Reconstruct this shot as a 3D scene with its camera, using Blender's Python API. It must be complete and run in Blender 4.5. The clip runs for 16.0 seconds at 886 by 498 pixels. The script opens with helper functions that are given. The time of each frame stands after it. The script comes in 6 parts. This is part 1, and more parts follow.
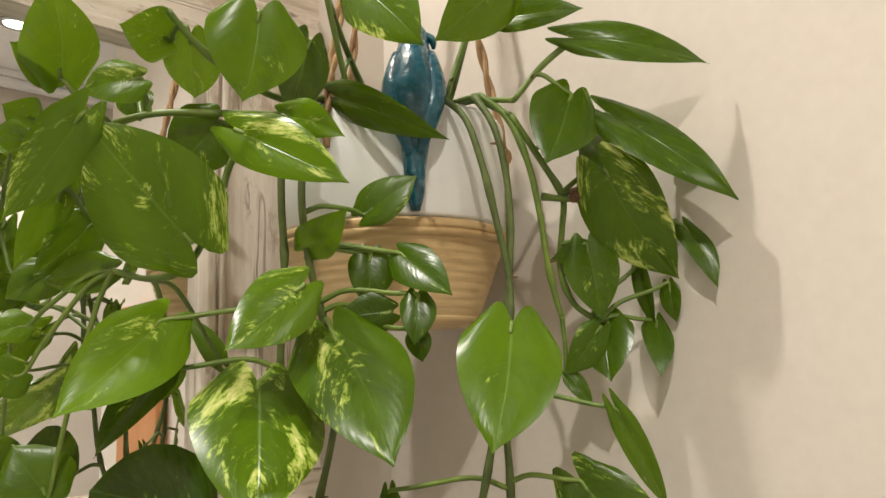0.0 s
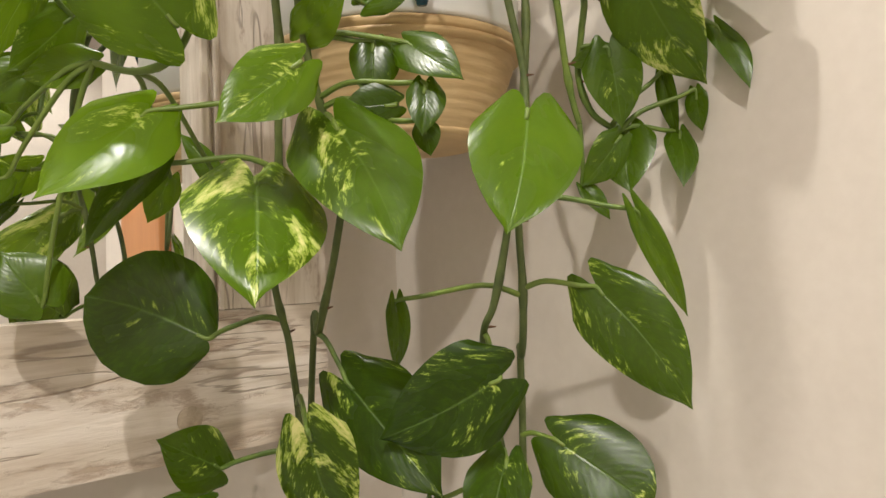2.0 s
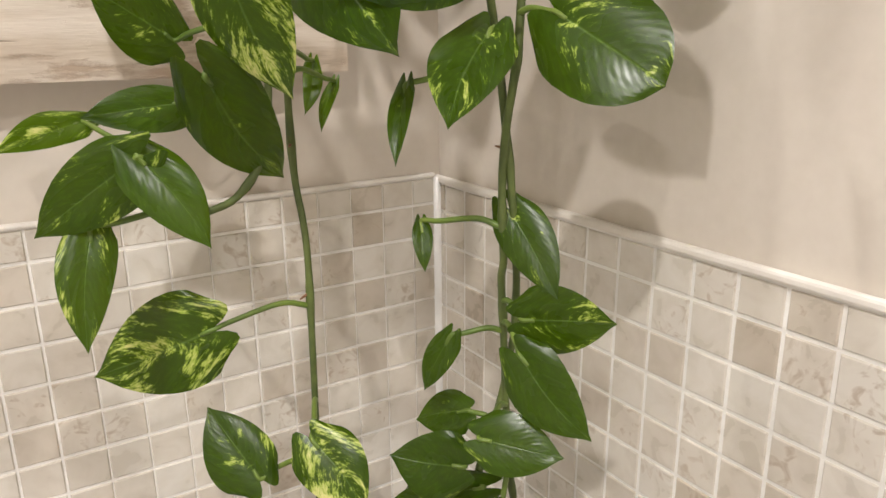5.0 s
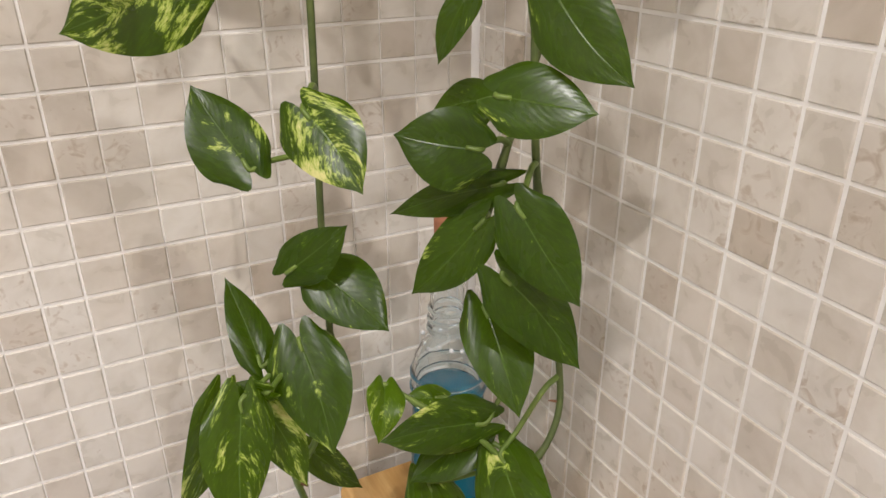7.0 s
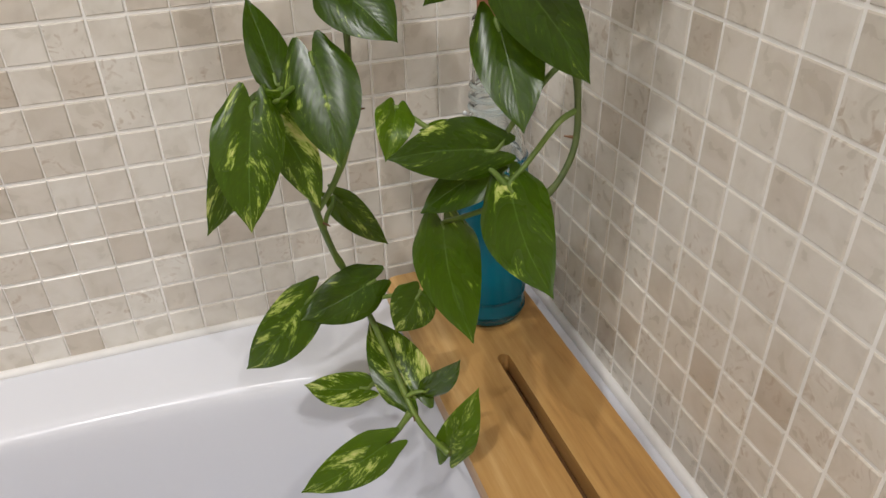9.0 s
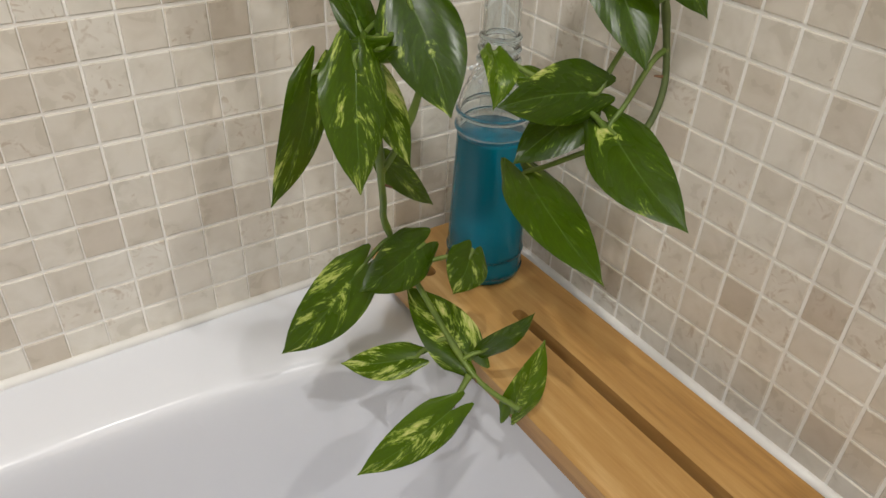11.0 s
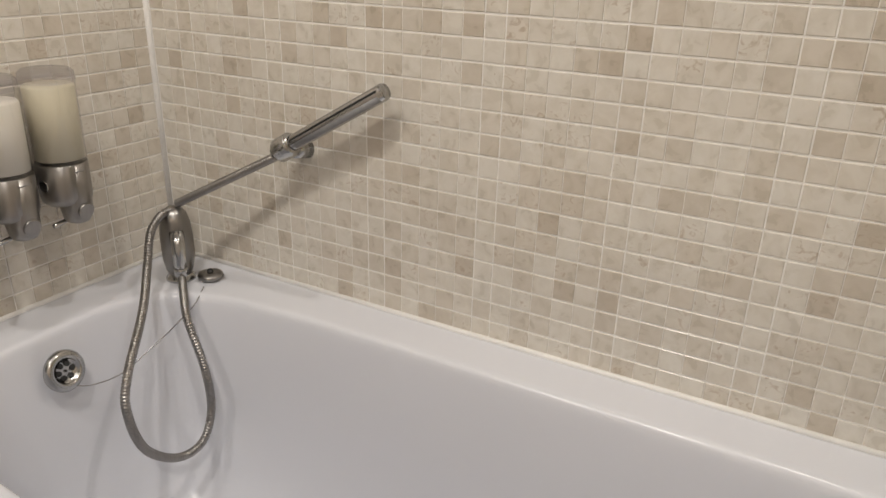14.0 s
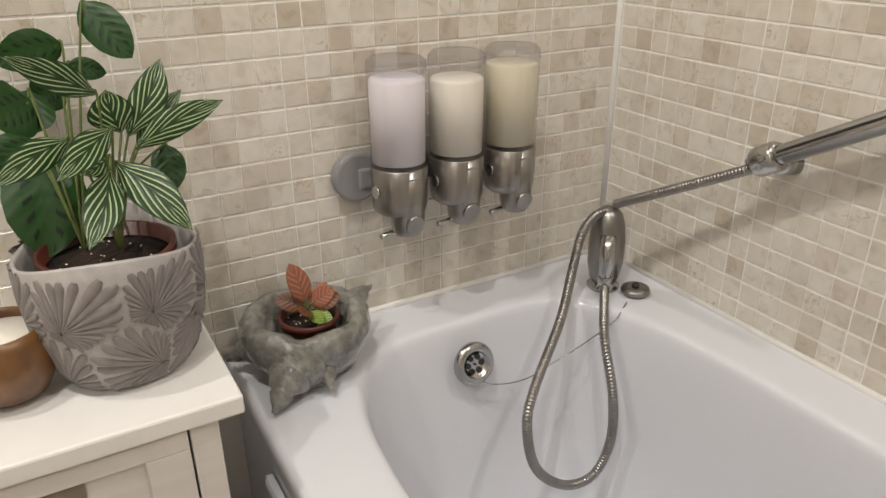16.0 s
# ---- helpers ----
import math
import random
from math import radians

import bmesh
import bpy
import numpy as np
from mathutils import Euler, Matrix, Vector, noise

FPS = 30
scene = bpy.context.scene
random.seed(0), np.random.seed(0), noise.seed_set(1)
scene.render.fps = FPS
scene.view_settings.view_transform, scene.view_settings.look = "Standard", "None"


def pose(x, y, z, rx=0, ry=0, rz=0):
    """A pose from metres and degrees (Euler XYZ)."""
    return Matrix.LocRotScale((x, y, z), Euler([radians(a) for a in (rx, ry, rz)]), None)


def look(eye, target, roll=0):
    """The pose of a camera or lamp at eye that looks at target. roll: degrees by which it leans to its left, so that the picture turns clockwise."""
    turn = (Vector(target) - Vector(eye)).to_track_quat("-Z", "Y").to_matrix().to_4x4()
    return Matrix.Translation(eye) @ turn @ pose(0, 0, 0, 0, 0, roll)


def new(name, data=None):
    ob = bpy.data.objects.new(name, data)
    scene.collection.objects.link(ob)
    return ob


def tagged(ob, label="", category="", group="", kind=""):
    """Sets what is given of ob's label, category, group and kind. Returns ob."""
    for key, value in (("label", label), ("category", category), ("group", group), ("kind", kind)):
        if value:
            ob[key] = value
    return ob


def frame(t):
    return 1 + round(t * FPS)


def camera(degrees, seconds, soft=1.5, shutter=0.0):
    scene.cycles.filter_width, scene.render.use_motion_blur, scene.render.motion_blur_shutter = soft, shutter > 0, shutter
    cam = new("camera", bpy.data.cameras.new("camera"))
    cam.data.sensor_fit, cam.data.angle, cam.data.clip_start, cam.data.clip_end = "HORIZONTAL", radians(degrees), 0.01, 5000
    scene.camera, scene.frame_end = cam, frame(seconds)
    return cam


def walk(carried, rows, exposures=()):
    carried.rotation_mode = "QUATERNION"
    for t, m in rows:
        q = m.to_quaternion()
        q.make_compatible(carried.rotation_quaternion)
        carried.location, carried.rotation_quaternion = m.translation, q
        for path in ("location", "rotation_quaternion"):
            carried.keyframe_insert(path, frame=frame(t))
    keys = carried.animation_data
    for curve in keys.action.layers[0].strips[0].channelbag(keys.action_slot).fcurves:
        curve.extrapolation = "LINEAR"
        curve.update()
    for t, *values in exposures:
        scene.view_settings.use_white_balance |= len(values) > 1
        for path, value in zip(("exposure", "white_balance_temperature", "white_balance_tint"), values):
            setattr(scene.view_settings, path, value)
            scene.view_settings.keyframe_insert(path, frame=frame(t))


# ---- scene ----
cam = camera(62.4, 16.0)
PATH = [
    (0, (-0.523, -0.65, 1.493), (0.833, 0.792, 1.781), -1.6),
    (0.5, (-0.508, -0.656, 1.483), (0.841, 0.8, 1.724), -1.7),
    (1, (-0.5, -0.654, 1.47), (0.846, 0.814, 1.643), -1.7),
    (1.5, (-0.503, -0.634, 1.45), (0.851, 0.834, 1.544), -1.7),
    (2, (-0.5, -0.618, 1.43), (0.856, 0.853, 1.446), -1.6),
    (2.5, (-0.494, -0.613, 1.417), (0.845, 0.87, 1.34), -0.8),
    (3, (-0.454, -0.626, 1.396), (0.832, 0.897, 1.232), -0.2),
    (3.5, (-0.425, -0.63, 1.376), (0.786, 0.94, 1.117), 0.7),
    (4, (-0.4, -0.636, 1.343), (0.735, 0.975, 0.999), 0.9),
    (4.2, (-0.391, -0.639, 1.335), (0.713, 0.981, 0.94), 0.6),
    (6.3, (-0.39, -0.584, 1.199), (0.57, 1.005, 0.455), -1.3),
    (6.5, (-0.386, -0.587, 1.183), (0.547, 1.005, 0.411), -1.1),
    (7, (-0.355, -0.61, 1.153), (0.481, 0.999, 0.31), -0.1),
    (7.5, (-0.313, -0.644, 1.117), (0.396, 0.99, 0.207), 0.4),
    (8, (-0.309, -0.659, 1.082), (0.285, 0.986, 0.112), 0.1),
    (8.5, (-0.318, -0.665, 1.069), (0.218, 0.96, 0.035), -0.5),
    (9, (-0.323, -0.671, 1.058), (0.206, 0.92, -0.031), -1.4),
    (9.2, (-0.328, -0.677, 1.047), (0.208, 0.9, -0.06), -1.8),
    (11.3, (-0.478, -0.587, 1.036), (0.47, 0.757, -0.101), 2.6),
    (11.5, (-0.47, -0.622, 1.047), (0.428, 0.771, -0.074), 2.6),
    (12, (-0.475, -0.712, 1.057), (0.227, 0.843, 0.013), 2.7),
    (12.5, (-0.502, -0.813, 1.097), (-0.148, 0.889, 0.107), 1.6),
    (13, (-0.54, -0.895, 1.138), (-0.576, 0.887, 0.23), 1.5),
    (13.5, (-0.559, -0.938, 1.145), (-1.036, 0.827, 0.334), 1.5),
    (14, (-0.546, -0.959, 1.151), (-1.432, 0.662, 0.384), 1.6),
    (14.5, (-0.546, -0.975, 1.149), (-1.74, 0.447, 0.406), 1.3),
    (15, (-0.566, -0.977, 1.142), (-1.951, 0.261, 0.402), 0.9),
    (15.5, (-0.653, -0.943, 1.133), (-2.153, 0.134, 0.365), 0.3),
    (16, (-0.759, -0.877, 1.128), (-2.338, 0.028, 0.299), -0.4),
]
walk(cam, [(t, look(eye, target, roll)) for t, eye, target, roll in PATH], [(0.0, 0.0, 6500, 7), (1.5, 0.08, 6450, 9), (2.5, 0.16, 6400, 10), (4.2, 0.32, 6250, 10), (6.3, 0.24, 6130, 15), (8.0, 0.07, 6080, 12), (9.2, -0.08, 6000, 10), (11.5, -0.08, 6200, 7), (13.5, -0.42, 6450, 10), (16.0, -0.22, 6420, 8)])


# ---- world, lamps and exposure ----
world = bpy.data.worlds.new("room_world")
scene.world = world
world.use_nodes = True
world.node_tree.nodes["Background"].inputs[0].default_value = (1.0, 0.93, 0.84, 1)
world.node_tree.nodes["Background"].inputs[1].default_value = 0.05

CEIL = 2.55
LAMPS = [(-0.46, -0.12, 32.0), (-0.93, -1.05, 50.0), (-1.45, -1.45, 40.0), (-0.010, -1.817, 42.0)]
for lx, ly, power in LAMPS:
    lamp = bpy.data.lights.new("downlight_lamp", "SPOT")
    lamp.energy, lamp.color, lamp.spot_size, lamp.spot_blend, lamp.shadow_soft_size = power, (1.0, 0.93, 0.85), radians(128), 0.5, 0.022
    lamp_ob = new("downlight_lamp", lamp)
    lamp_ob.location = (lx, ly, CEIL - 0.035)


# ---- materials ----
def nodes_of(name, rough=0.5, metal=0.0, spec=0.5):
    m = bpy.data.materials.new(name)
    m.use_nodes = True
    nt = m.node_tree
    b = nt.nodes["Principled BSDF"]
    b.inputs["Roughness"].default_value = rough
    b.inputs["Metallic"].default_value = metal
    b.inputs["Specular IOR Level"].default_value = spec
    return m, nt, b


def node(nt, kind, **values):
    n = nt.nodes.new(kind)
    for key, value in values.items():
        n.inputs[key.replace("_", " ")].default_value = value
    return n


def coords(nt, scale=(1, 1, 1), which="Object"):
    t = nt.nodes.new("ShaderNodeTexCoord")
    mp = nt.nodes.new("ShaderNodeMapping")
    mp.inputs["Scale"].default_value = scale
    nt.links.new(t.outputs[which], mp.inputs["Vector"])
    return mp.outputs["Vector"]


def ramp(nt, fac, stops):
    r = nt.nodes.new("ShaderNodeValToRGB")
    e = r.color_ramp.elements
    while len(e) < len(stops):
        e.new(0.5)
    for el, (p, c) in zip(e, stops):
        el.position, el.color = p, (*c, 1) if len(c) == 3 else c
    nt.links.new(fac, r.inputs["Fac"])
    return r.outputs["Color"]


def mixc(nt, fac, a, b, mode="MIX"):
    m = nt.nodes.new("ShaderNodeMix")
    m.data_type, m.blend_type = "RGBA", mode
    for sock, v in ((m.inputs["Factor"], fac), (m.inputs["A"], a), (m.inputs["B"], b)):
        if isinstance(v, (int, float)):
            sock.default_value = v
        elif isinstance(v, tuple):
            sock.default_value = (*v, 1)
        else:
            nt.links.new(v, sock)
    return m.outputs["Result"]


def calc(nt, op, a, b=0.0):
    m = nt.nodes.new("ShaderNodeMath")
    m.operation = op
    for sock, v in zip(m.inputs, (a, b)):
        if isinstance(v, (int, float)):
            sock.default_value = v
        else:
            nt.links.new(v, sock)
    return m.outputs[0]


def bumped(nt, b, height, strength=0.3, distance=0.002):
    n = nt.nodes.new("ShaderNodeBump")
    n.inputs["Strength"].default_value, n.inputs["Distance"].default_value = strength, distance
    nt.links.new(height, n.inputs["Height"])
    nt.links.new(n.outputs["Normal"], b.inputs["Normal"])


def noisy(name, low, high, scale, rough=0.5, metal=0.0, bump=0.2, stretch=(1, 1, 1), detail=5.0, dist=0.0015, spec=0.5, coat=0.0):
    """A surface with a fine grain and broad soft patches."""
    m, nt, b = nodes_of(name, rough, metal, spec)
    v = coords(nt, stretch)
    fine = node(nt, "ShaderNodeTexNoise", Scale=scale, Detail=detail)
    broad = node(nt, "ShaderNodeTexNoise", Scale=scale * 0.12, Detail=2.0)
    nt.links.new(v, fine.inputs["Vector"])
    nt.links.new(v, broad.inputs["Vector"])
    both = calc(nt, "ADD", calc(nt, "MULTIPLY", fine.outputs["Fac"], 0.5), calc(nt, "MULTIPLY", broad.outputs["Fac"], 0.5))
    nt.links.new(ramp(nt, both, [(0.35, low), (0.65, high)]), b.inputs["Base Color"])
    nt.links.new(calc(nt, "ADD", calc(nt, "MULTIPLY", fine.outputs["Fac"], 0.25), rough - 0.12), b.inputs["Roughness"])
    b.inputs["Coat Weight"].default_value = coat
    b.inputs["Coat Roughness"].default_value = 0.08
    if bump:
        bumped(nt, b, fine.outputs["Fac"], bump, dist)
    return m


def tile_material(name, island):
    m, nt, b = nodes_of(name, 0.38)
    if island:
        rnd = nt.nodes.new("ShaderNodeNewGeometry").outputs["Random Per Island"]
    else:
        rnd = nt.nodes.new("ShaderNodeObjectInfo").outputs["Random"]
    pos = nt.nodes.new("ShaderNodeNewGeometry").outputs["Position"]
    off = nt.nodes.new("ShaderNodeVectorMath")
    off.operation = "MULTIPLY_ADD"
    comb = nt.nodes.new("ShaderNodeCombineXYZ")
    for i in range(3):
        nt.links.new(rnd, comb.inputs[i])
    nt.links.new(comb.outputs[0], off.inputs[0])
    off.inputs[1].default_value = (7.3, 11.1, 5.7)
    nt.links.new(pos, off.inputs[2])
    cloud = node(nt, "ShaderNodeTexNoise", Scale=45.0, Detail=5.0, Distortion=0.6)
    vein = node(nt, "ShaderNodeTexNoise", Scale=60.0, Detail=6.0, Distortion=2.2)
    for n in (cloud, vein):
        nt.links.new(off.outputs[0], n.inputs["Vector"])
    base = ramp(nt, rnd, [(0.0, (0.63, 0.58, 0.505)), (0.25, (0.70, 0.66, 0.59)), (0.62, (0.735, 0.705, 0.645)), (0.86, (0.67, 0.62, 0.545)), (1.0, (0.55, 0.49, 0.41))])
    soft = ramp(nt, cloud.outputs["Fac"], [(0.3, (0.82, 0.80, 0.76)), (0.6, (1, 1, 1))])
    tinted = mixc(nt, 0.75, base, soft, "MULTIPLY")
    line = ramp(nt, vein.outputs["Fac"], [(0.52, (0, 0, 0)), (0.68, (1, 1, 1))])
    some = calc(nt, "GREATER_THAN", calc(nt, "FRACT", calc(nt, "MULTIPLY", rnd, 37.0)), 0.72)
    patch = calc(nt, "GREATER_THAN", cloud.outputs["Fac"], 0.50)
    crack = calc(nt, "MULTIPLY", calc(nt, "MULTIPLY", line, some), calc(nt, "MULTIPLY", patch, 0.6))
    nt.links.new(mixc(nt, crack, tinted, (0.38, 0.29, 0.20)), b.inputs["Base Color"])
    nt.links.new(calc(nt, "ADD", calc(nt, "MULTIPLY", cloud.outputs["Fac"], 0.3), 0.16), b.inputs["Roughness"])
    b.inputs["Coat Weight"].default_value, b.inputs["Coat Roughness"].default_value = 0.35, 0.22
    bumped(nt, b, cloud.outputs["Fac"], 0.12, 0.001)
    return m


def leaf_material():
    m, nt, b = nodes_of("pothos_leaf", 0.33, spec=0.34)
    uv = nt.nodes.new("ShaderNodeUVMap").outputs["UV"]
    sep = nt.nodes.new("ShaderNodeSeparateXYZ")
    nt.links.new(uv, sep.inputs[0])
    side = calc(nt, "ABSOLUTE", calc(nt, "SUBTRACT", sep.outputs[0], 0.5))
    info = nt.nodes.new("ShaderNodeObjectInfo")
    chan = nt.nodes.new("ShaderNodeSeparateColor")
    nt.links.new(info.outputs["Color"], chan.inputs[0])
    var, tone = chan.outputs[0], chan.outputs[1]
    # the splashes run slantwise from the midrib to the margin, broken into flecks
    slant = calc(nt, "SUBTRACT", sep.outputs[1], calc(nt, "MULTIPLY", side, 0.7))
    seed = calc(nt, "MULTIPLY", info.outputs["Random"], 40.0)

    def streaky(kx, ky, scale, detail, rough):
        v = nt.nodes.new("ShaderNodeCombineXYZ")
        nt.links.new(calc(nt, "MULTIPLY", sep.outputs[0], kx), v.inputs[0])
        nt.links.new(calc(nt, "MULTIPLY", slant, ky), v.inputs[1])
        nt.links.new(seed, v.inputs[2])
        n = node(nt, "ShaderNodeTexNoise", Scale=scale, Detail=detail, Roughness=rough, Distortion=0.35)
        nt.links.new(v.outputs[0], n.inputs["Vector"])
        return n

    streak = streaky(4.0, 9.0, 2.6, 7.0, 0.75)
    broad = streaky(2.0, 2.6, 1.3, 2.0, 0.5)
    green = mixc(nt, tone, (0.007, 0.024, 0.0008), (0.115, 0.215, 0.002))
    zones = ramp(nt, broad.outputs["Fac"], [(0.38, (0, 0, 0)), (0.62, (1, 1, 1))])
    mottled = mixc(nt, calc(nt, "MULTIPLY", zones, 0.55), green, mixc(nt, 0.5, green, (0.016, 0.050, 0.0006)))
    marbling = ramp(nt, streak.outputs["Fac"], [(0.47, (0, 0, 0)), (0.60, (1, 1, 1))])
    mottled = mixc(nt, calc(nt, "MULTIPLY", marbling, 0.42), mottled, mixc(nt, 0.5, mottled, (0.09, 0.20, 0.004)))
    level = calc(nt, "ADD", calc(nt, "ADD", broad.outputs["Fac"], calc(nt, "MULTIPLY", calc(nt, "SUBTRACT", streak.outputs["Fac"], 0.5), 1.1)), calc(nt, "MULTIPLY", var, 0.265))
    splash = ramp(nt, level, [(0.76, (0, 0, 0)), (0.84, (1, 1, 1))])
    cream = mixc(nt, ramp(nt, level, [(0.8, (0, 0, 0)), (1.0, (1, 1, 1))]), (0.28, 0.42, 0.03), (0.70, 0.68, 0.28))
    col = mixc(nt, splash, mottled, cream)
    rib = ramp(nt, side, [(0.0, (1, 1, 1)), (0.018, (0, 0, 0))])
    col = mixc(nt, calc(nt, "MULTIPLY", rib, 0.30), col, (0.20, 0.33, 0.07))
    nt.links.new(col, b.inputs["Base Color"])
    waves = nt.nodes.new("ShaderNodeMath")
    waves.operation = "SINE"
    nt.links.new(calc(nt, "MULTIPLY", calc(nt, "SUBTRACT", sep.outputs[1], calc(nt, "MULTIPLY", side, 0.9)), 75.0), waves.inputs[0])
    height = calc(nt, "ADD", calc(nt, "MULTIPLY", waves.outputs[0], 0.055), calc(nt, "SUBTRACT", calc(nt, "MULTIPLY", broad.outputs["Fac"], 2.0), calc(nt, "MULTIPLY", rib, 1.2)))
    bumped(nt, b, height, 0.30, 0.0008)
    nt.links.new(calc(nt, "ADD", calc(nt, "MULTIPLY", broad.outputs["Fac"], 0.22), 0.16), b.inputs["Roughness"])
    thin = nt.nodes.new("ShaderNodeBsdfTranslucent")
    nt.links.new(mixc(nt, 0.5, col, (0.30, 0.46, 0.02)), thin.inputs["Color"])
    mx = nt.nodes.new("ShaderNodeMixShader")
    mx.inputs[0].default_value = 0.23
    nt.links.new(b.outputs[0], mx.inputs[1])
    nt.links.new(thin.outputs[0], mx.inputs[2])
    nt.links.new(mx.outputs[0], nt.nodes["Material Output"].inputs["Surface"])
    return m


def striped_leaf(name, dark, pale, count, slope, width, blotch=False):
    """Leaf with stripes along its side veins, or dark blotches beside its midrib."""
    m, nt, b = nodes_of(name, 0.4)
    uv = nt.nodes.new("ShaderNodeUVMap").outputs["UV"]
    sep = nt.nodes.new("ShaderNodeSeparateXYZ")
    nt.links.new(uv, sep.inputs[0])
    side = calc(nt, "ABSOLUTE", calc(nt, "SUBTRACT", sep.outputs[0], 0.5))
    wob = node(nt, "ShaderNodeTexNoise", Scale=9.0, Detail=2.0)
    nt.links.new(uv, wob.inputs["Vector"])
    run = calc(nt, "ADD", calc(nt, "SUBTRACT", sep.outputs[1], calc(nt, "MULTIPLY", calc(nt, "POWER", side, 0.8), slope)), calc(nt, "MULTIPLY", wob.outputs["Fac"], 0.03))
    s = calc(nt, "SINE", calc(nt, "MULTIPLY", run, count))
    if blotch:
        near = calc(nt, "LESS_THAN", calc(nt, "ABSOLUTE", calc(nt, "SUBTRACT", side, 0.19)), 0.065)
        mask = calc(nt, "MULTIPLY", ramp(nt, s, [(0.35, (0, 0, 0)), (0.6, (1, 1, 1))]), near)
    else:
        edge = ramp(nt, side, [(0.0, (0, 0, 0)), (0.02, (0, 0, 0)), (0.05, (1, 1, 1)), (0.42, (1, 1, 1)), (0.47, (0, 0, 0))])
        mask = calc(nt, "MULTIPLY", ramp(nt, s, [(0.5 + width, (0, 0, 0)), (0.6 + width, (1, 1, 1))]), edge)
    col = mixc(nt, mask, dark, pale)
    nt.links.new(col, b.inputs["Base Color"])
    bumped(nt, b, s, 0.2, 0.0006)
    thin = nt.nodes.new("ShaderNodeBsdfTranslucent")
    nt.links.new(col, thin.inputs["Color"])
    mx = nt.nodes.new("ShaderNodeMixShader")
    mx.inputs[0].default_value = 0.2
    nt.links.new(b.outputs[0], mx.inputs[1])
    nt.links.new(thin.outputs[0], mx.inputs[2])
    nt.links.new(mx.outputs[0], nt.nodes["Material Output"].inputs["Surface"])
    return m


def glass_material(name, col, rough=0.02, ior=1.45):
    m, nt, b = nodes_of(name, rough)
    b.inputs["Base Color"].default_value = (*col, 1)
    b.inputs["Transmission Weight"].default_value = 1.0
    b.inputs["IOR"].default_value = ior
    return m


def thin_plastic(name, col, straight=0.04, slanted=0.5):
    """Thin clear plastic: lets light straight through, with a gloss that grows at a slant."""
    m, nt, b = nodes_of(name, 0.08)
    clear = nt.nodes.new("ShaderNodeBsdfTransparent")
    clear.inputs[0].default_value = (*col, 1)
    gloss = nt.nodes.new("ShaderNodeBsdfGlossy")
    gloss.inputs["Roughness"].default_value = 0.07
    slope = nt.nodes.new("ShaderNodeLayerWeight")
    slope.inputs["Blend"].default_value = 0.5
    mx = nt.nodes.new("ShaderNodeMixShader")
    nt.links.new(calc(nt, "ADD", calc(nt, "MULTIPLY", calc(nt, "POWER", slope.outputs["Facing"], 4.0), slanted), straight), mx.inputs[0])
    nt.links.new(clear.outputs[0], mx.inputs[1])
    nt.links.new(gloss.outputs[0], mx.inputs[2])
    nt.links.new(mx.outputs[0], nt.nodes["Material Output"].inputs["Surface"])
    return m


def glow(name, col, strength):
    m, nt, b = nodes_of(name, 0.6)
    b.inputs["Emission Color"].default_value = (*col, 1)
    b.inputs["Emission Strength"].default_value = strength
    return m


def wood_material(name, stops, scale, rough, axis, wear=None, bump=0.3):
    """Wood with its grain along one axis; wear: the bare patches of a worn whitewash."""
    m, nt, b = nodes_of(name, rough)
    s = [1.0, 1.0, 1.0]
    s[axis] = 0.08
    v = coords(nt, tuple(s))
    big = node(nt, "ShaderNodeTexNoise", Scale=scale, Detail=8.0, Roughness=0.62, Distortion=0.9)
    fine = node(nt, "ShaderNodeTexNoise", Scale=scale * 7, Detail=4.0, Roughness=0.7)
    nt.links.new(v, big.inputs["Vector"])
    nt.links.new(v, fine.inputs["Vector"])
    g = calc(nt, "ADD", calc(nt, "MULTIPLY", big.outputs["Fac"], 0.65), calc(nt, "MULTIPLY", fine.outputs["Fac"], 0.35))
    col = ramp(nt, g, stops)
    if wear:
        s[axis] = 0.30
        chips = coords(nt, tuple(s))
        spots = node(nt, "ShaderNodeTexNoise", Scale=scale * 1.3, Detail=10.0, Roughness=0.72)
        nt.links.new(chips, spots.inputs["Vector"])
        bare = ramp(nt, spots.outputs["Fac"], [(0.53, (0, 0, 0)), (0.60, (1, 1, 1))])
        col = mixc(nt, calc(nt, "MULTIPLY", bare, 0.8), col, wear)
        g = calc(nt, "SUBTRACT", g, calc(nt, "MULTIPLY", bare, 0.25))
        crack = node(nt, "ShaderNodeTexNoise", Scale=scale * 2.3, Detail=3.0, Roughness=0.5, Distortion=0.5)
        nt.links.new(v, crack.inputs["Vector"])
        line = ramp(nt, crack.outputs["Fac"], [(0.585, (0, 0, 0)), (0.60, (1, 1, 1)), (0.612, (1, 1, 1)), (0.63, (0, 0, 0))])
        col = mixc(nt, calc(nt, "MULTIPLY", line, 0.55), col, (0.22, 0.15, 0.10))
        g = calc(nt, "SUBTRACT", g, calc(nt, "MULTIPLY", line, 0.35))
    nt.links.new(col, b.inputs["Base Color"])
    bumped(nt, b, g, bump, 0.0015)
    return m


